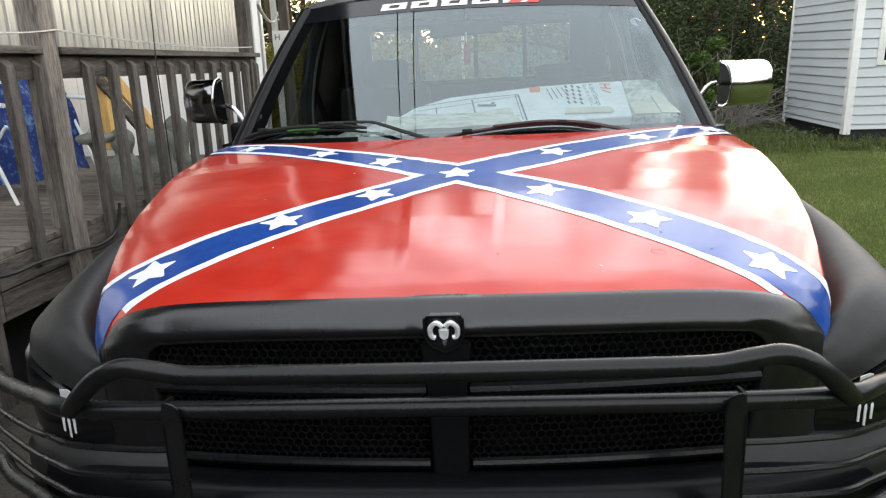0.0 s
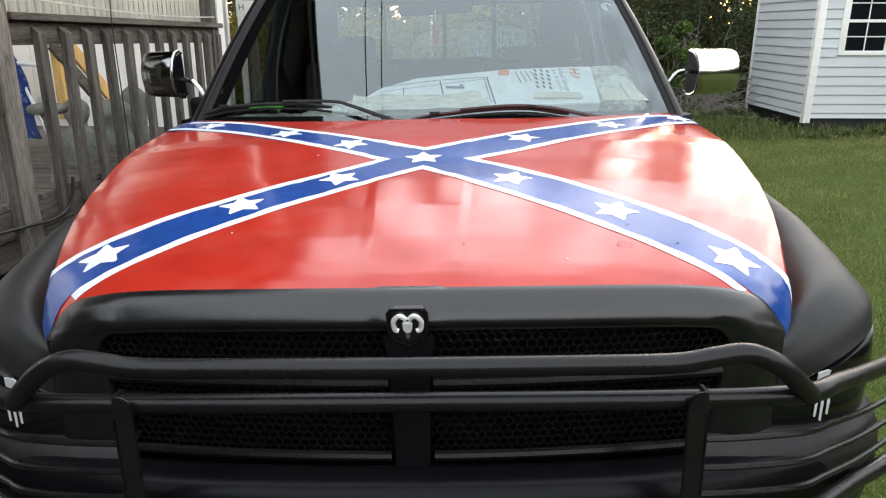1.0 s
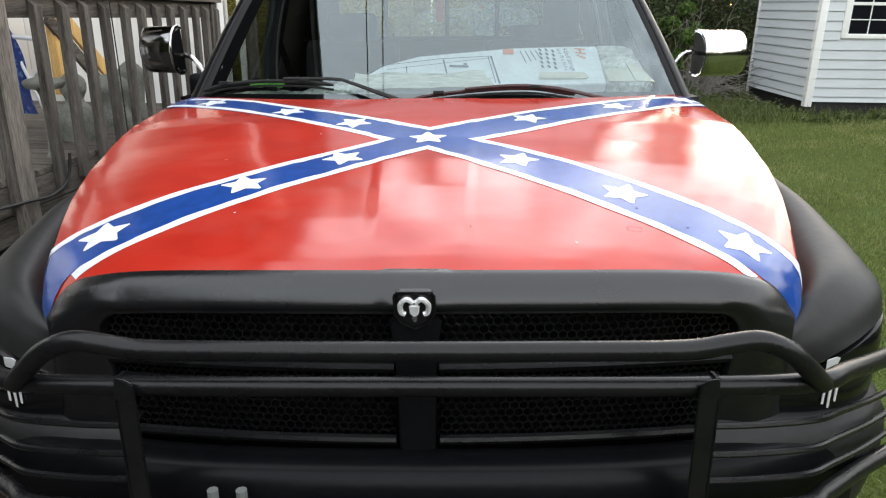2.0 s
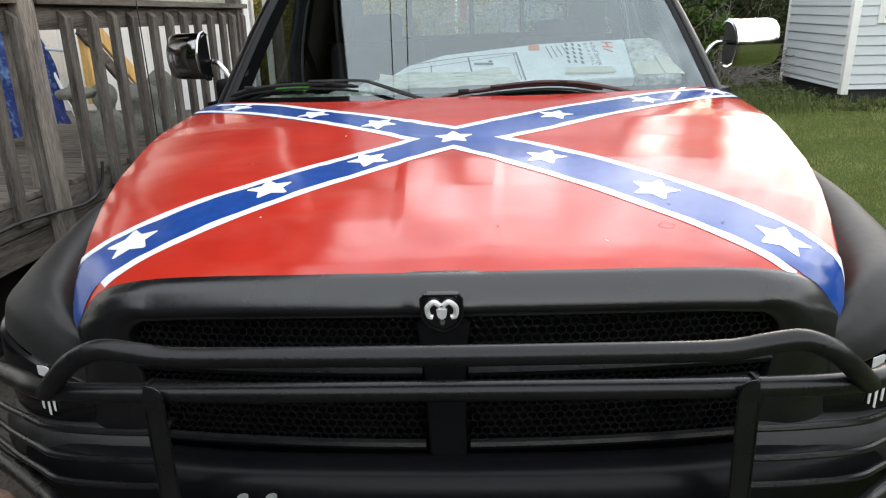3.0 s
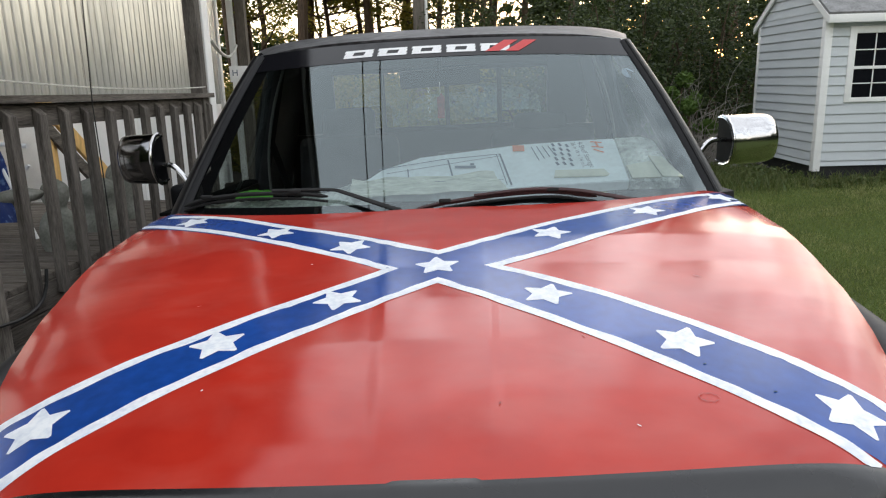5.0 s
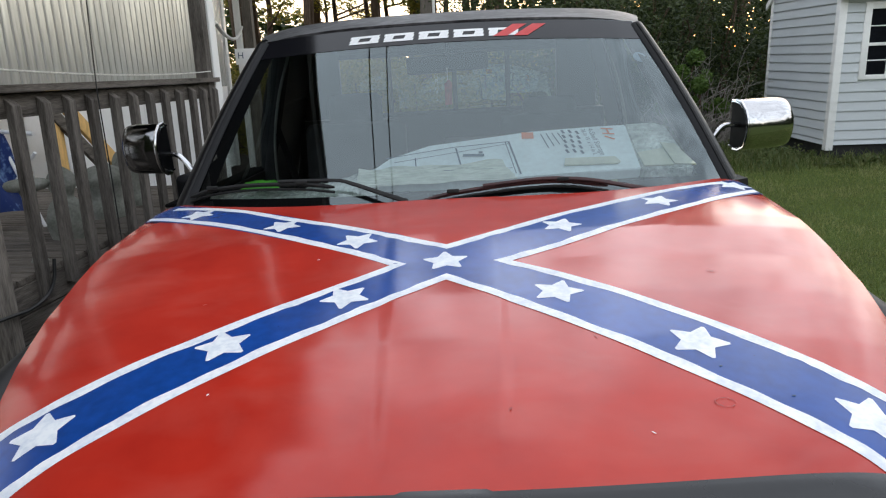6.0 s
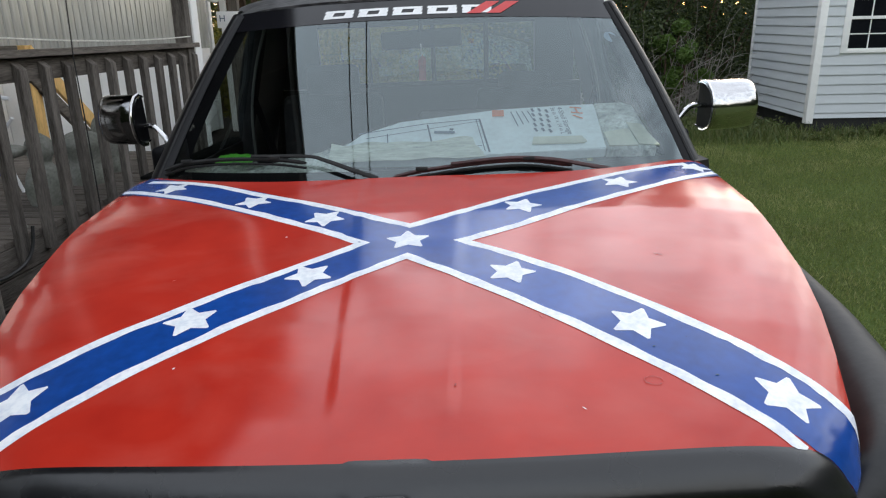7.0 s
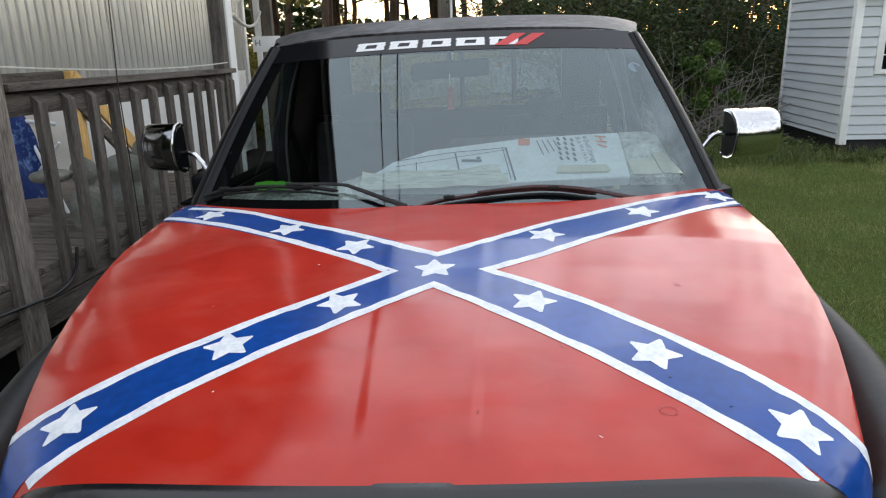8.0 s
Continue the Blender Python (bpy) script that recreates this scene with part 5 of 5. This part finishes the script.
lumpy("garden_ornament", DECK @ pose(-0.29, 0.985, FLOOR - 0.12), [(0, 0.12), (0.05, 0.12), (0.10, 0.09), (0.22, 0.11), (0.32, 0.09), (0.37, 0.055), (0.43, 0.075), (0.50, 0.07), (0.545, 0.02)], "worn grey cast-stone garden ornament on the deck", "ornament", 1)
lumpy("garden_ornament", DECK @ pose(-0.40, 1.62, FLOOR), [(0, 0.13), (0.06, 0.13), (0.14, 0.10), (0.26, 0.13), (0.33, 0.10), (0.36, 0.02)], "squat grey cast-stone garden ornament on the deck", "ornament", 4)
lumpy("garden_ornament", DECK @ pose(-0.45, 2.04, FLOOR), [(0, 0.10), (0.05, 0.10), (0.12, 0.08), (0.30, 0.10), (0.38, 0.08), (0.43, 0.02)], "mossy grey cast-stone garden ornament on the deck", "ornament", 8)
lumpy("garden_ornament", DECK @ pose(-0.13, 0.45, FLOOR - 0.06), [(0, 0.07), (0.04, 0.07), (0.10, 0.03), (0.40, 0.03), (0.44, 0.09), (0.48, 0.10), (0.50, 0.02)], "pale cast-stone birdbath on the deck", "ornament", 11)

# ---- the shed ----
SH = pose(4.955, 10.27, 0.0)
shed = thing("shed", "pale grey lap-sided garden shed with white trim and a black base", "shed", SH)
BASE, LAP, SW, SD, TOPZ = 0.30, 0.127, 4.0, 2.1, 2.40


def lap_board(length):
    bm = bmesh.new()
    prof = [(0.003, 0.0), (-0.020, 0.0), (-0.020, 0.004), (-0.008, LAP - 0.012), (0.003, LAP - 0.012)]
    return prism_bm([(u, v) for u, v in prof], 0.0, length, 0)


def lap_wall(length, m, rows, skip=None):
    for i in range(rows):
        z = BASE + LAP * i
        spans = [(0, length)]
        if skip and z + LAP > skip[2] and z < skip[3]:
            spans = [(0, skip[0]), (skip[1], length)]
        for a, b in spans:
            bm = lap_board(b - a)
            cut = 0.055 if i == 0 else 0.0
            for v in bm.verts:
                v.co.z = max(v.co.z, cut)
            ob = part("siding_board", bm, SIDING, shed, smooth=False)
            ob.matrix_basis = m @ pose(a, 0, z)


WIN = (0.305, 1.02, 1.217, 2.20)
lap_wall(SW, pose(0, 0, 0), 17, WIN)
lap_wall(SD, pose(0, SD, 0, 0, 0, -90), 17)
part("wall_core", box_bm((0.004, 0.004, BASE + 0.055), (SW, SD, TOPZ)), SIDING, shed)
part("corner_board", box_bm((-0.024, -0.024, BASE - 0.015), (0.075, 0.0, TOPZ), 0.003), TRIMW, shed, "white corner board")
part("corner_board", box_bm((-0.024, 0.0, BASE - 0.015), (0.0, 0.075, TOPZ), 0.003), TRIMW, shed, "white corner board")
part("corner_board", box_bm((-0.024, SD - 0.05, BASE - 0.03), (0.0, SD + 0.02, TOPZ), 0.003), TRIMW, shed, "white corner board")
part("base_skirt", box_bm((0.02, 0.02, -0.1), (SW, SD - 0.02, BASE + 0.054)), SKIRT_SHADE, shed, "black base skirting")
window = part("window", box_bm((WIN[0] + 0.07, -0.004, WIN[2] + 0.04), (WIN[1] - 0.07, 0.0, WIN[3] - 0.04)), DARKGLASS, shed, "white window with dark panes")
for x0, x1, z0, z1 in ((WIN[0], WIN[0] + 0.09, WIN[2], WIN[3]), (WIN[1] - 0.09, WIN[1], WIN[2], WIN[3]), (WIN[0] + 0.09, WIN[1] - 0.09, WIN[2], WIN[2] + 0.06), (WIN[0] + 0.09, WIN[1] - 0.09, WIN[3] - 0.09, WIN[3])):
    part("window_frame", box_bm((x0, -0.03, z0), (x1, 0.0, z1), 0.004), TRIMW, window)
xm, zm = (WIN[0] + WIN[1]) / 2, WIN[2] + 0.06 + 0.39
part("sash_rail", box_bm((WIN[0] + 0.09, -0.022, zm - 0.02), (WIN[1] - 0.09, -0.004, zm + 0.02), 0.003), TRIMW, window)
for z0, z1 in ((WIN[2] + 0.06, zm - 0.02), (zm + 0.02, WIN[3] - 0.09)):
    part("glazing_bar", box_bm((xm - 0.007, -0.012, z0), (xm + 0.007, -0.004, z1)), TRIMW, window)
    part("glazing_bar", box_bm((WIN[0] + 0.09, -0.012, (z0 + z1) / 2 - 0.007), (WIN[1] - 0.09, -0.004, (z0 + z1) / 2 + 0.007)), TRIMW, window)
bm = sheet_bm([[(-0.05, -0.14, TOPZ - 0.02), (SW + 0.2, -0.14, TOPZ - 0.02)], [(-0.05, SD / 2, TOPZ + 0.75), (SW + 0.2, SD / 2, TOPZ + 0.75)], [(-0.05, SD + 0.14, TOPZ - 0.02), (SW + 0.2, SD + 0.14, TOPZ - 0.02)]], 0.04)
part("roof", bm, SHINGLE, shed)
part("gable", prism_bm([(0.0, TOPZ), (SD, TOPZ), (SD / 2, TOPZ + 0.70)], 0.004, 0.05, 0), SIDING, shed)
for k in range(5):
    z, cut = TOPZ + 0.012 + LAP * k, (LAP * k + 0.05) / 0.70 * SD / 2
    if SD - 2 * cut > 0.15:
        board = part("siding_board", lap_board(SD - 2 * cut), SIDING, shed, smooth=False)
        board.matrix_basis = pose(0, SD - cut, z, 0, 0, -90)
for y0, y1 in ((-0.14, SD / 2), (SD + 0.14, SD / 2)):
    part("rake_board", prism_bm([(y0, TOPZ - 0.06), (y0, TOPZ - 0.155), (y1, TOPZ + 0.62), (y1, TOPZ + 0.715)], -0.058, -0.034, 0), TRIMW, shed, "white board along the gable")
part("fascia", box_bm((-0.058, -0.165, TOPZ - 0.155), (SW + 0.18, -0.142, TOPZ - 0.05), 0.003), TRIMW, shed, "white board along the eaves")

STONES = [(-1.62, 1.95, 0.11), (-1.48, 1.72, 0.08), (-1.72, 1.62, 0.09), (-1.36, 1.52, 0.07), (-1.58, 1.42, 0.10), (-1.30, 1.84, 0.06)]
for k, (x, y, r) in enumerate(STONES):
    bm = bmesh.new()
    bmesh.ops.create_icosphere(bm, subdivisions=3, radius=r)
    for v in bm.verts:
        v.co *= 1 + 0.35 * noise.noise(v.co * 9 + Vector((k * 7, 0, 0)))
        v.co.z *= 0.62
    tagged(finish("stone", bm, (RUBBLE, STONE)[k % 2], matrix=pose(x, y, ground_z(x, y) + r * 0.3, 0, 0, 50 * k)), ("reddish broken stone lying on the dirt", "grey broken stone lying on the dirt")[k % 2], "stone", "rubble on the dirt")

# ---- woods behind ----


def leaf_mesh(name, blobs, per, size, material, parent=None, squash=1.0):
    v, f = [], []
    for c, r in blobs:
        for _ in range(per):
            d = Vector((random.gauss(0, 1), random.gauss(0, 1), random.gauss(0, 1))).normalized()
            p = Vector(c) + Vector((d.x, d.y, d.z * squash)) * r * random.random() ** 0.38
            if noise.noise(p * 1.7) < -0.18:
                continue
            s = size * random.uniform(0.6, 1.4)
            a = Vector((random.gauss(0, 1), random.gauss(0, 1), random.gauss(0, 0.6))).normalized()
            b = a.orthogonal().normalized()
            b.rotate(Matrix.Rotation(random.random() * 6.28, 3, a))
            n = len(v)
            v += [p - a * s, p + b * s * 0.45 + a * 0.1 * s, p + a * s, p - b * s * 0.45]
            f.append((n, n + 1, n + 2, n + 3))
    me = bpy.data.meshes.new(name)
    me.from_pydata(v, [], f)
    me.materials.append(material)
    ob = new(name, me)
    if parent:
        ob.parent = parent
    return ob


def pine(x, y, h, r, lean=0.0, dense=1.0, needles=LEAF):
    t = thing("pine_tree", "tall pine with a bare lower trunk", "tree", pose(x, y, ground_z(x, y) - 0.1), group="pines behind the yard")
    pts = [(lean * k / 10 * h * 0.1 + 0.06 * math.sin(k * 1.3 + x), 0.05 * math.sin(k * 1.7), h * k / 10) for k in range(11)]
    part("trunk", tube_bm(pts, [r * (1 - 0.075 * k) for k in range(11)], 9), BARK, t)
    bm, blobs = bmesh.new(), []
    for k in range(int(18 * dense)):
        z = h * random.uniform(0.42, 0.98)
        a, l = random.random() * 6.28, random.uniform(1.0, 2.4) * (1.35 - z / h)
        p0, p1 = Vector((0, 0, z)), Vector((math.cos(a) * l, math.sin(a) * l, z + l * 0.3))
        tube_bm([p0, (p0 + p1) / 2 + Vector((0, 0, -0.05)), p1], [0.035, 0.025, 0.012], 5, bm)
        blobs += [(p1, 0.55 * dense), ((p0 + p1) / 2, 0.45 * dense)]
    part("bough", bm, BARK, t)
    leaf_mesh("crown", blobs, int((70 if needles is LEAF else 190) * dense), 0.14 if needles is LEAF else 0.06, needles, t, 0.6)


for x, y, h, r in ((-10.5, 17, 19, .19), (-8.5, 21, 20, .18), (-7.3, 15.5, 18, .17), (-6.2, 22, 15, .17), (-5.4, 18, 12, .15), (-4.6, 24, 11, .17), (-4.0, 20, 10, .13), (-3.0, 26, 11, .18), (-2.5, 21, 10, .14), (-1.5, 24, 10, .16)):
    pine(x, y, h, r, random.uniform(-0.12, 0.12), 1.5)
for x, y, h, r in ((-0.8, 20, 12, .14), (0.2, 23, 11, .15), (1.1, 21, 9, .13), (2.3, 25, 11, .15), (3.4, 22, 12, .13), (5.0, 24, 12, .15), (6.8, 21, 11, .13), (-3.6, 17.5, 12, .10), (0.7, 18.5, 8, .10), (8.5, 23, 11.5, .15)):
    pine(x, y, h, r, random.uniform(-0.12, 0.12))

for k in range(16):
    pine(-9.0 + 0.66 * k + random.uniform(-0.2, 0.2), random.uniform(19, 25), random.uniform(6.2, 8.0), random.uniform(0.07, 0.12), random.uniform(-0.12, 0.12), 0.9, LEAFY)


def shrub(x, y, w, h, per, material, label, twigs=7):
    t = thing("shrub", label, "shrub", pose(x, y, ground_z(x, y) - 0.03), group="brush behind the yard")
    bm, blobs = bmesh.new(), []
    for k in range(twigs):
        a = random.random() * 6.28
        tip = Vector((math.cos(a) * w * random.uniform(0.2, 0.8), math.sin(a) * w * 0.5, h * random.uniform(0.55, 0.95)))
        tube_bm([Vector((0, 0, 0)), tip * 0.5 + Vector((random.gauss(0, 0.08), random.gauss(0, 0.08), 0.1)), tip], [0.03, 0.02, 0.008], 5, bm)
        blobs.append((tip, 0.34 * w * random.uniform(0.7, 1.2)))
        blobs.append((tip * 0.6 + Vector((random.gauss(0, 0.2), random.gauss(0, 0.2), 0)), 0.36 * w))
        blobs.append((Vector((tip.x * 0.9, tip.y, 0.25 * h)), 0.36 * w))
        blobs.append((Vector((random.uniform(-0.7, 0.7) * w, random.uniform(-0.5, 0.3) * w, 0.22)), 0.34 * w))
    part("trunk", bm, BARK, t)
    leaf_mesh("foliage", blobs, per, 0.036, material, t)


for x, y, w, h, mt in ((1.6, 13.2, 1.5, 2.6, LEAF), (2.9, 12.8, 1.4, 2.9, LEAF), (3.62, 11.95, 0.42, 1.72, LEAFB), (3.4, 13.6, 1.6, 3.0, LEAF), (4.8, 14.0, 1.7, 3.1, LEAF), (0.2, 14.2, 1.6, 1.8, LEAFY), (2.2, 15.0, 1.9, 3.3, LEAF), (3.9, 15.5, 2.0, 3.4, LEAF), (5.9, 15.0, 1.9, 3.2, LEAF), (0.9, 15.8, 1.9, 3.0, LEAF), (-0.9, 15.2, 1.6, 1.6, LEAFY), (-2.2, 16.0, 1.7, 1.6, LEAFY), (-3.6, 15.4, 1.7, 1.9, LEAFY), (-5.0, 16.0, 1.8, 2.0, LEAFY), (-6.6, 16.5, 1.9, 2.8, LEAF), (-1.6, 18.5, 2.0, 2.0, LEAFY), (1.5, 18.8, 2.2, 3.0, LEAF), (7.6, 15.5, 2.0, 3.2, LEAF), (-8.6, 16.5, 2.2, 3.2, LEAF)):
    shrub(x, y, w, h, 640, mt, "dense dark green shrub at the edge of the yard" if mt is LEAF else "bright green leafy bush" if mt is LEAFB else "yellowing leafy shrub lit from behind")

blobs = []
for k in range(70):
    x = -16 + 34 * (k + random.random()) / 70
    top = lerp(x, [-16, -8, -5, -1, 1, 3, 18], [6.0, 3.4, 2.7, 2.5, 2.7, 5.4, 5.8])
    for z in np.arange(0.3, top, 0.8):
        blobs.append(((x + random.gauss(0, 0.4), random.uniform(26, 29), z), 0.85))
far = leaf_mesh("far_woods", blobs, 140, 0.19, LEAF)
tagged(far, "dark undergrowth of the woods beyond the yard", "woods", kind="stuff")

# trees added out of view, to darken what fenders and hood mirror
blobs = []
for k in range(60):
    x = -30 + 60 * (k + random.random()) / 60
    for z in np.arange(0.8, random.uniform(3.0, 5.0) + 5.0 * ease(-3, -9, x), 1.4):
        blobs.append(((x + random.gauss(0, 0.5), random.uniform(-17, -13), z), 1.7))
for k in range(20):
    y = -14 + 15 * (k + random.random()) / 20
    for z in np.arange(0.8, random.uniform(7.0, 9.5), 1.3):
        blobs.append(((random.uniform(-12, -9.5), y, z), 1.6))
for k in range(44):
    y = -14 + 38 * (k + random.random()) / 44
    for z in np.arange(0.8, random.uniform(3.6, 6.2), 1.1):
        blobs.append(((random.uniform(17, 20), y, z), 1.6))
tagged(leaf_mesh("unseen_woods", blobs, 150, 0.5, LEAF), "unseen dark trees added round the yard to darken reflections in the paint", "woods", kind="stuff")

bm = bmesh.new()
for k in range(300):
    p = Vector((random.uniform(2.5, 4.2), random.uniform(11.6, 12.5), 0))
    p.z = ground_z(p.x, p.y)
    d = Vector((random.gauss(0, 0.9), random.gauss(0, 0.3), random.uniform(0.25, 1.5))).normalized()
    l = random.uniform(0.5, 1.9)
    pts = [p]
    for s in range(7):
        d = (d + Vector((random.gauss(0, 0.22), random.gauss(0, 0.15), random.gauss(-0.09, 0.26)))).normalized()
        pts.append(pts[-1] + d * l / 7)
        pts[-1].z = max(pts[-1].z, ground_z(p.x, p.y) + 0.02)
    tube_bm(pts, [0.008 - 0.0009 * j for j in range(8)], 4, bm)
    for j in (3, 5):
        e = (d + Vector((random.gauss(0, 0.8), random.gauss(0, 0.4), random.gauss(0.2, 0.5)))).normalized()
        tube_bm([pts[j], pts[j] + e * 0.12, pts[j] + e * 0.25 + Vector((0, 0, random.gauss(0, 0.06)))], [0.005, 0.004, 0.002], 4, bm)
tagged(finish("bare_brush", bm, TWIG), "tangle of bare grey twigs at the edge of the lawn", "brush", kind="stuff")

# utility pole
pole = thing("utility_pole", "grey wooden utility pole behind the truck", "pole", pose(-0.7, 15.2, 0))
part("pole", tube_bm([(0, 0, 0), (0, 0, 8)], [0.13, 0.10], 12), GREYPOLE, pole)
part("conduit", tube_bm([(0.15, -0.05, 0), (0.15, -0.05, 5)], 0.03, 8), TRIMW, pole, "pale conduit")

# grass
spots = []
while len(spots) < 230000:
    x, y = random.uniform(1.0, 8.0), random.uniform(1.2, 12)
    if random.random() < 1.15 - y / 16:
        spots.append((x, y))
grass("lawn_grass", spots, GRASS, 0.030, 0.0026, "mown green lawn grass", "grass")
spots = []
while len(spots) < 42000:
    x, y = random.uniform(1.0, 8.0), random.uniform(1.2, 11.5)
    if noise.noise((x * 1.1, y * 0.9, 3.0)) + 0.5 * noise.noise((x * 4, y * 3, 7.0)) > random.uniform(-0.1, 0.5):
        spots.append((x, y))
grass("dry_lawn_grass", spots, DRYGRASS, 0.036, 0.0026, "paler, drying tufts in the mown lawn", "grass")
spots = [(random.uniform(1.0, 8), 10.05 + random.gauss(0, 0.3)) for _ in range(2600)] + [(random.uniform(0.5, 4.3), random.gauss(11.0, 0.7)) for _ in range(4500)]
grass("tall_weeds", [(x, y) for x, y in spots if not (x > 4.85 and y > 10.2)], WEED, 0.15, 0.006, "tall weeds along the shed and the brush", "weeds")

blobs = [((random.uniform(4.5, 9.0), random.gauss(9.95, 0.14), 0), random.uniform(0.03, 0.08)) for _ in range(150)]
blobs += [((4.88 - abs(random.gauss(0, 0.25)), random.uniform(10.0, 12.4), 0), random.uniform(0.04, 0.09)) for _ in range(90)]
blobs += [((random.uniform(2.4, 4.7), random.gauss(11.2, 0.6), 0), random.uniform(0.06, 0.15)) for _ in range(160)]
blobs = [(Vector((c[0], c[1], ground_z(c[0], c[1]) + r * 0.6)), r) for c, r in blobs]
tagged(leaf_mesh("low_weeds", blobs, 60, 0.022, WEED), "low leafy weeds growing along the shed", "weeds", kind="stuff")

# ---- things behind the windscreen ----
CARTON = TRUCK @ pose(0, 2.98, 1.262, 28.8, 0, 0)
carton = thing("carton", "long pale blue shelf carton wrapped in clear plastic on the dashboard", "box", CARTON)
shape = [(-0.27, 0.06), (-0.29, 0.13), (-0.22, 0.21), (-0.07, 0.285), (0.136, 0.313), (0.32, 0.342), (0.576, 0.355), (0.70, 0.36), (0.70, 0.07), (0.45, 0.062), (0.15, 0.05)]
part("body", prism_bm(shape, -0.045, 0.0, 2, bevel=0.004), BOXBLUE, carton)
part("wrapped_end", prism_bm([(0.70, 0.07), (0.70, 0.361), (0.807, 0.364), (0.85, 0.335), (0.885, 0.06)], -0.045, 0.001, 2, bevel=0.004), WRAP, carton, "end bunched in silvery wrap")


def printed(x0, y0, x1, y1, w, material=INK, text=""):
    a, q = Vector((x0, y0, 0)), Vector((x1, y1, 0))
    n = Vector((-(q - a).y, (q - a).x, 0)).normalized() * w / 2
    bm = bmesh.new()
    bm.faces.new([bm.verts.new(p + Vector((0, 0, 0.0045))) for p in (a - n, q - n, q + n, a + n)])
    part("printed_mark", bm, material, carton, text)


for m in ((-0.23, 0.205, 0.02, 0.256, 0.004), (0.02, 0.256, 0.238, 0.276, 0.004), (-0.20, 0.175, 0.235, 0.262, 0.003), (0.238, 0.278, 0.266, 0.065, 0.007), (0.225, 0.275, 0.25, 0.07, 0.003), (0.035, 0.25, 0.05, 0.14, 0.006), (-0.12, 0.2, -0.115, 0.13, 0.004), (0.06, 0.20, 0.14, 0.195, 0.016), (0.12, 0.215, 0.135, 0.213, 0.014), (-0.02, 0.11, 0.24, 0.105, 0.003)):
    printed(*m)
printed(0.291, 0.312, 0.337, 0.31, 0.044, ORANGE, "orange label")
for k in range(4):
    printed(0.365 + 0.022 * k, 0.318, 0.385 + 0.022 * k, 0.22 + 0.01 * k, 0.004)
for k, top in enumerate((0.335, 0.335, 0.325)):
    for s in range(5):
        printed(0.448 + 0.027 * k, top - 0.033 * s, 0.455 + 0.027 * k, top - 0.033 * s - 0.022, 0.010, INK, "bar of small print")
for x0, x1, y0, y1 in ((0.60, 0.645, 0.335, 0.325), (0.60, 0.645, 0.30, 0.29), (0.62, 0.625, 0.335, 0.295), (0.605, 0.64, 0.28, 0.255)):
    printed(x0, y0, x1, y1, 0.008, ORANGE, "plain red-brown mark")
for text, x, size in (("4-Shelf Storage", 0.548, 0.030), ("36 in W x 14 in L", 0.522, 0.025)):
    cu = bpy.data.curves.new("print", "FONT")
    cu.body, cu.size = text, size
    tmp = bpy.data.objects.new("print_source", cu)
    me = bpy.data.meshes.new_from_object(tmp)
    bpy.data.objects.remove(tmp)
    me.materials.append(INK)
    o = new("printed_words", me)
    o.parent, o.matrix_basis = carton, pose(x, 0.335, 0.005, 0, 0, -83)
for pts in (((0.426, 0.098), (0.436, 0.142), (0.618, 0.138), (0.632, 0.105), (0.62, 0.095)), ((0.71, 0.07), (0.703, 0.155), (0.80, 0.175), (0.816, 0.068)), ((0.82, 0.075), (0.80, 0.213), (0.85, 0.20), (0.895, 0.065))):
    part("card", prism_bm(pts, 0.004, 0.010, 2, bevel=0.001), TAN, carton, "tan card under the wrap")
rows = []
for i in range(23):
    y = 0.035 + 0.105 * i / 22
    rows.append([(x, y + (0.006 + 0.03 * i / 22) * noise.noise((x * 9, i * 0.1, 0)) + 0.04 * (i / 22) * max(0, x + 0.1), 0.006 + 0.004 * math.sin(i * 1.9 + 3 * x) + 0.006 * noise.noise((x * 7, i * 0.7, 3))) for x in [-0.33 + 0.58 * k / 20 * (1 - 0.08 * i / 22) for k in range(21)]])
part("folded_papers", sheet_bm(rows, 0.003), PAPER, carton, "stack of folded greenish papers")
rows = []
for i in range(34):
    x = -0.97 + 0.72 * i / 33
    r = []
    for j in range(11):
        y = 0.30 * j / 10
        edge = math.sin(math.pi * j / 10) ** 0.6 * math.sin(math.pi * min(1, (i + 1) / 12) / 2)
        r.append((x, 2.99 + y * (0.65 + 0.35 * i / 33) + 0.13 * (abs(x) / 0.9) ** 2, 1.228 + edge * (0.03 + 0.07 * ease(-0.6, -0.25, x)) + 0.012 * noise.noise((x * 11, y * 14, 1)) + 0.01 * noise.noise((x * 31, y * 25, 4))))
    rows.append(r)
tagged(finish("plastic_wrap", sheet_bm(rows), WRAP, matrix=TRUCK), "crumpled cloudy plastic wrap and papers along the dashboard", "wrapping")
tagged(finish("green_wrapper", sheet_bm([[(-0.075 + 0.15 * i / 14, -0.03 + 0.06 * j / 6 + 0.006 * noise.noise((i * 0.4, j, 0)), 0.016 * math.sin(math.pi * j / 6) * math.sin(math.pi * (i + 1) / 16) + 0.008 * noise.noise((i * 0.5, j * 0.7, 2))) for i in range(15)] for j in range(7)], 0.002), GREENP, matrix=TRUCK @ pose(-0.70, 3.11, 1.295, 20, 0, -10)), "bright green wrapper on the dashboard", "wrapper")
fresh = thing("air_freshener", "red air freshener hanging from the rear-view mirror", "air freshener", TRUCK @ pose(0.013, 3.50, 1.54))
part("card", prism_bm([(-0.014, 0.0), (0.016, 0.0), (0.018, 0.09), (0.004, 0.105), (-0.014, 0.085)], -0.002, 0.002), FADEDRED, fresh)
part("string", tube_bm([(0, 0, 0.10), (0, 0, 0.15)], 0.0015, 5), CORD, fresh)
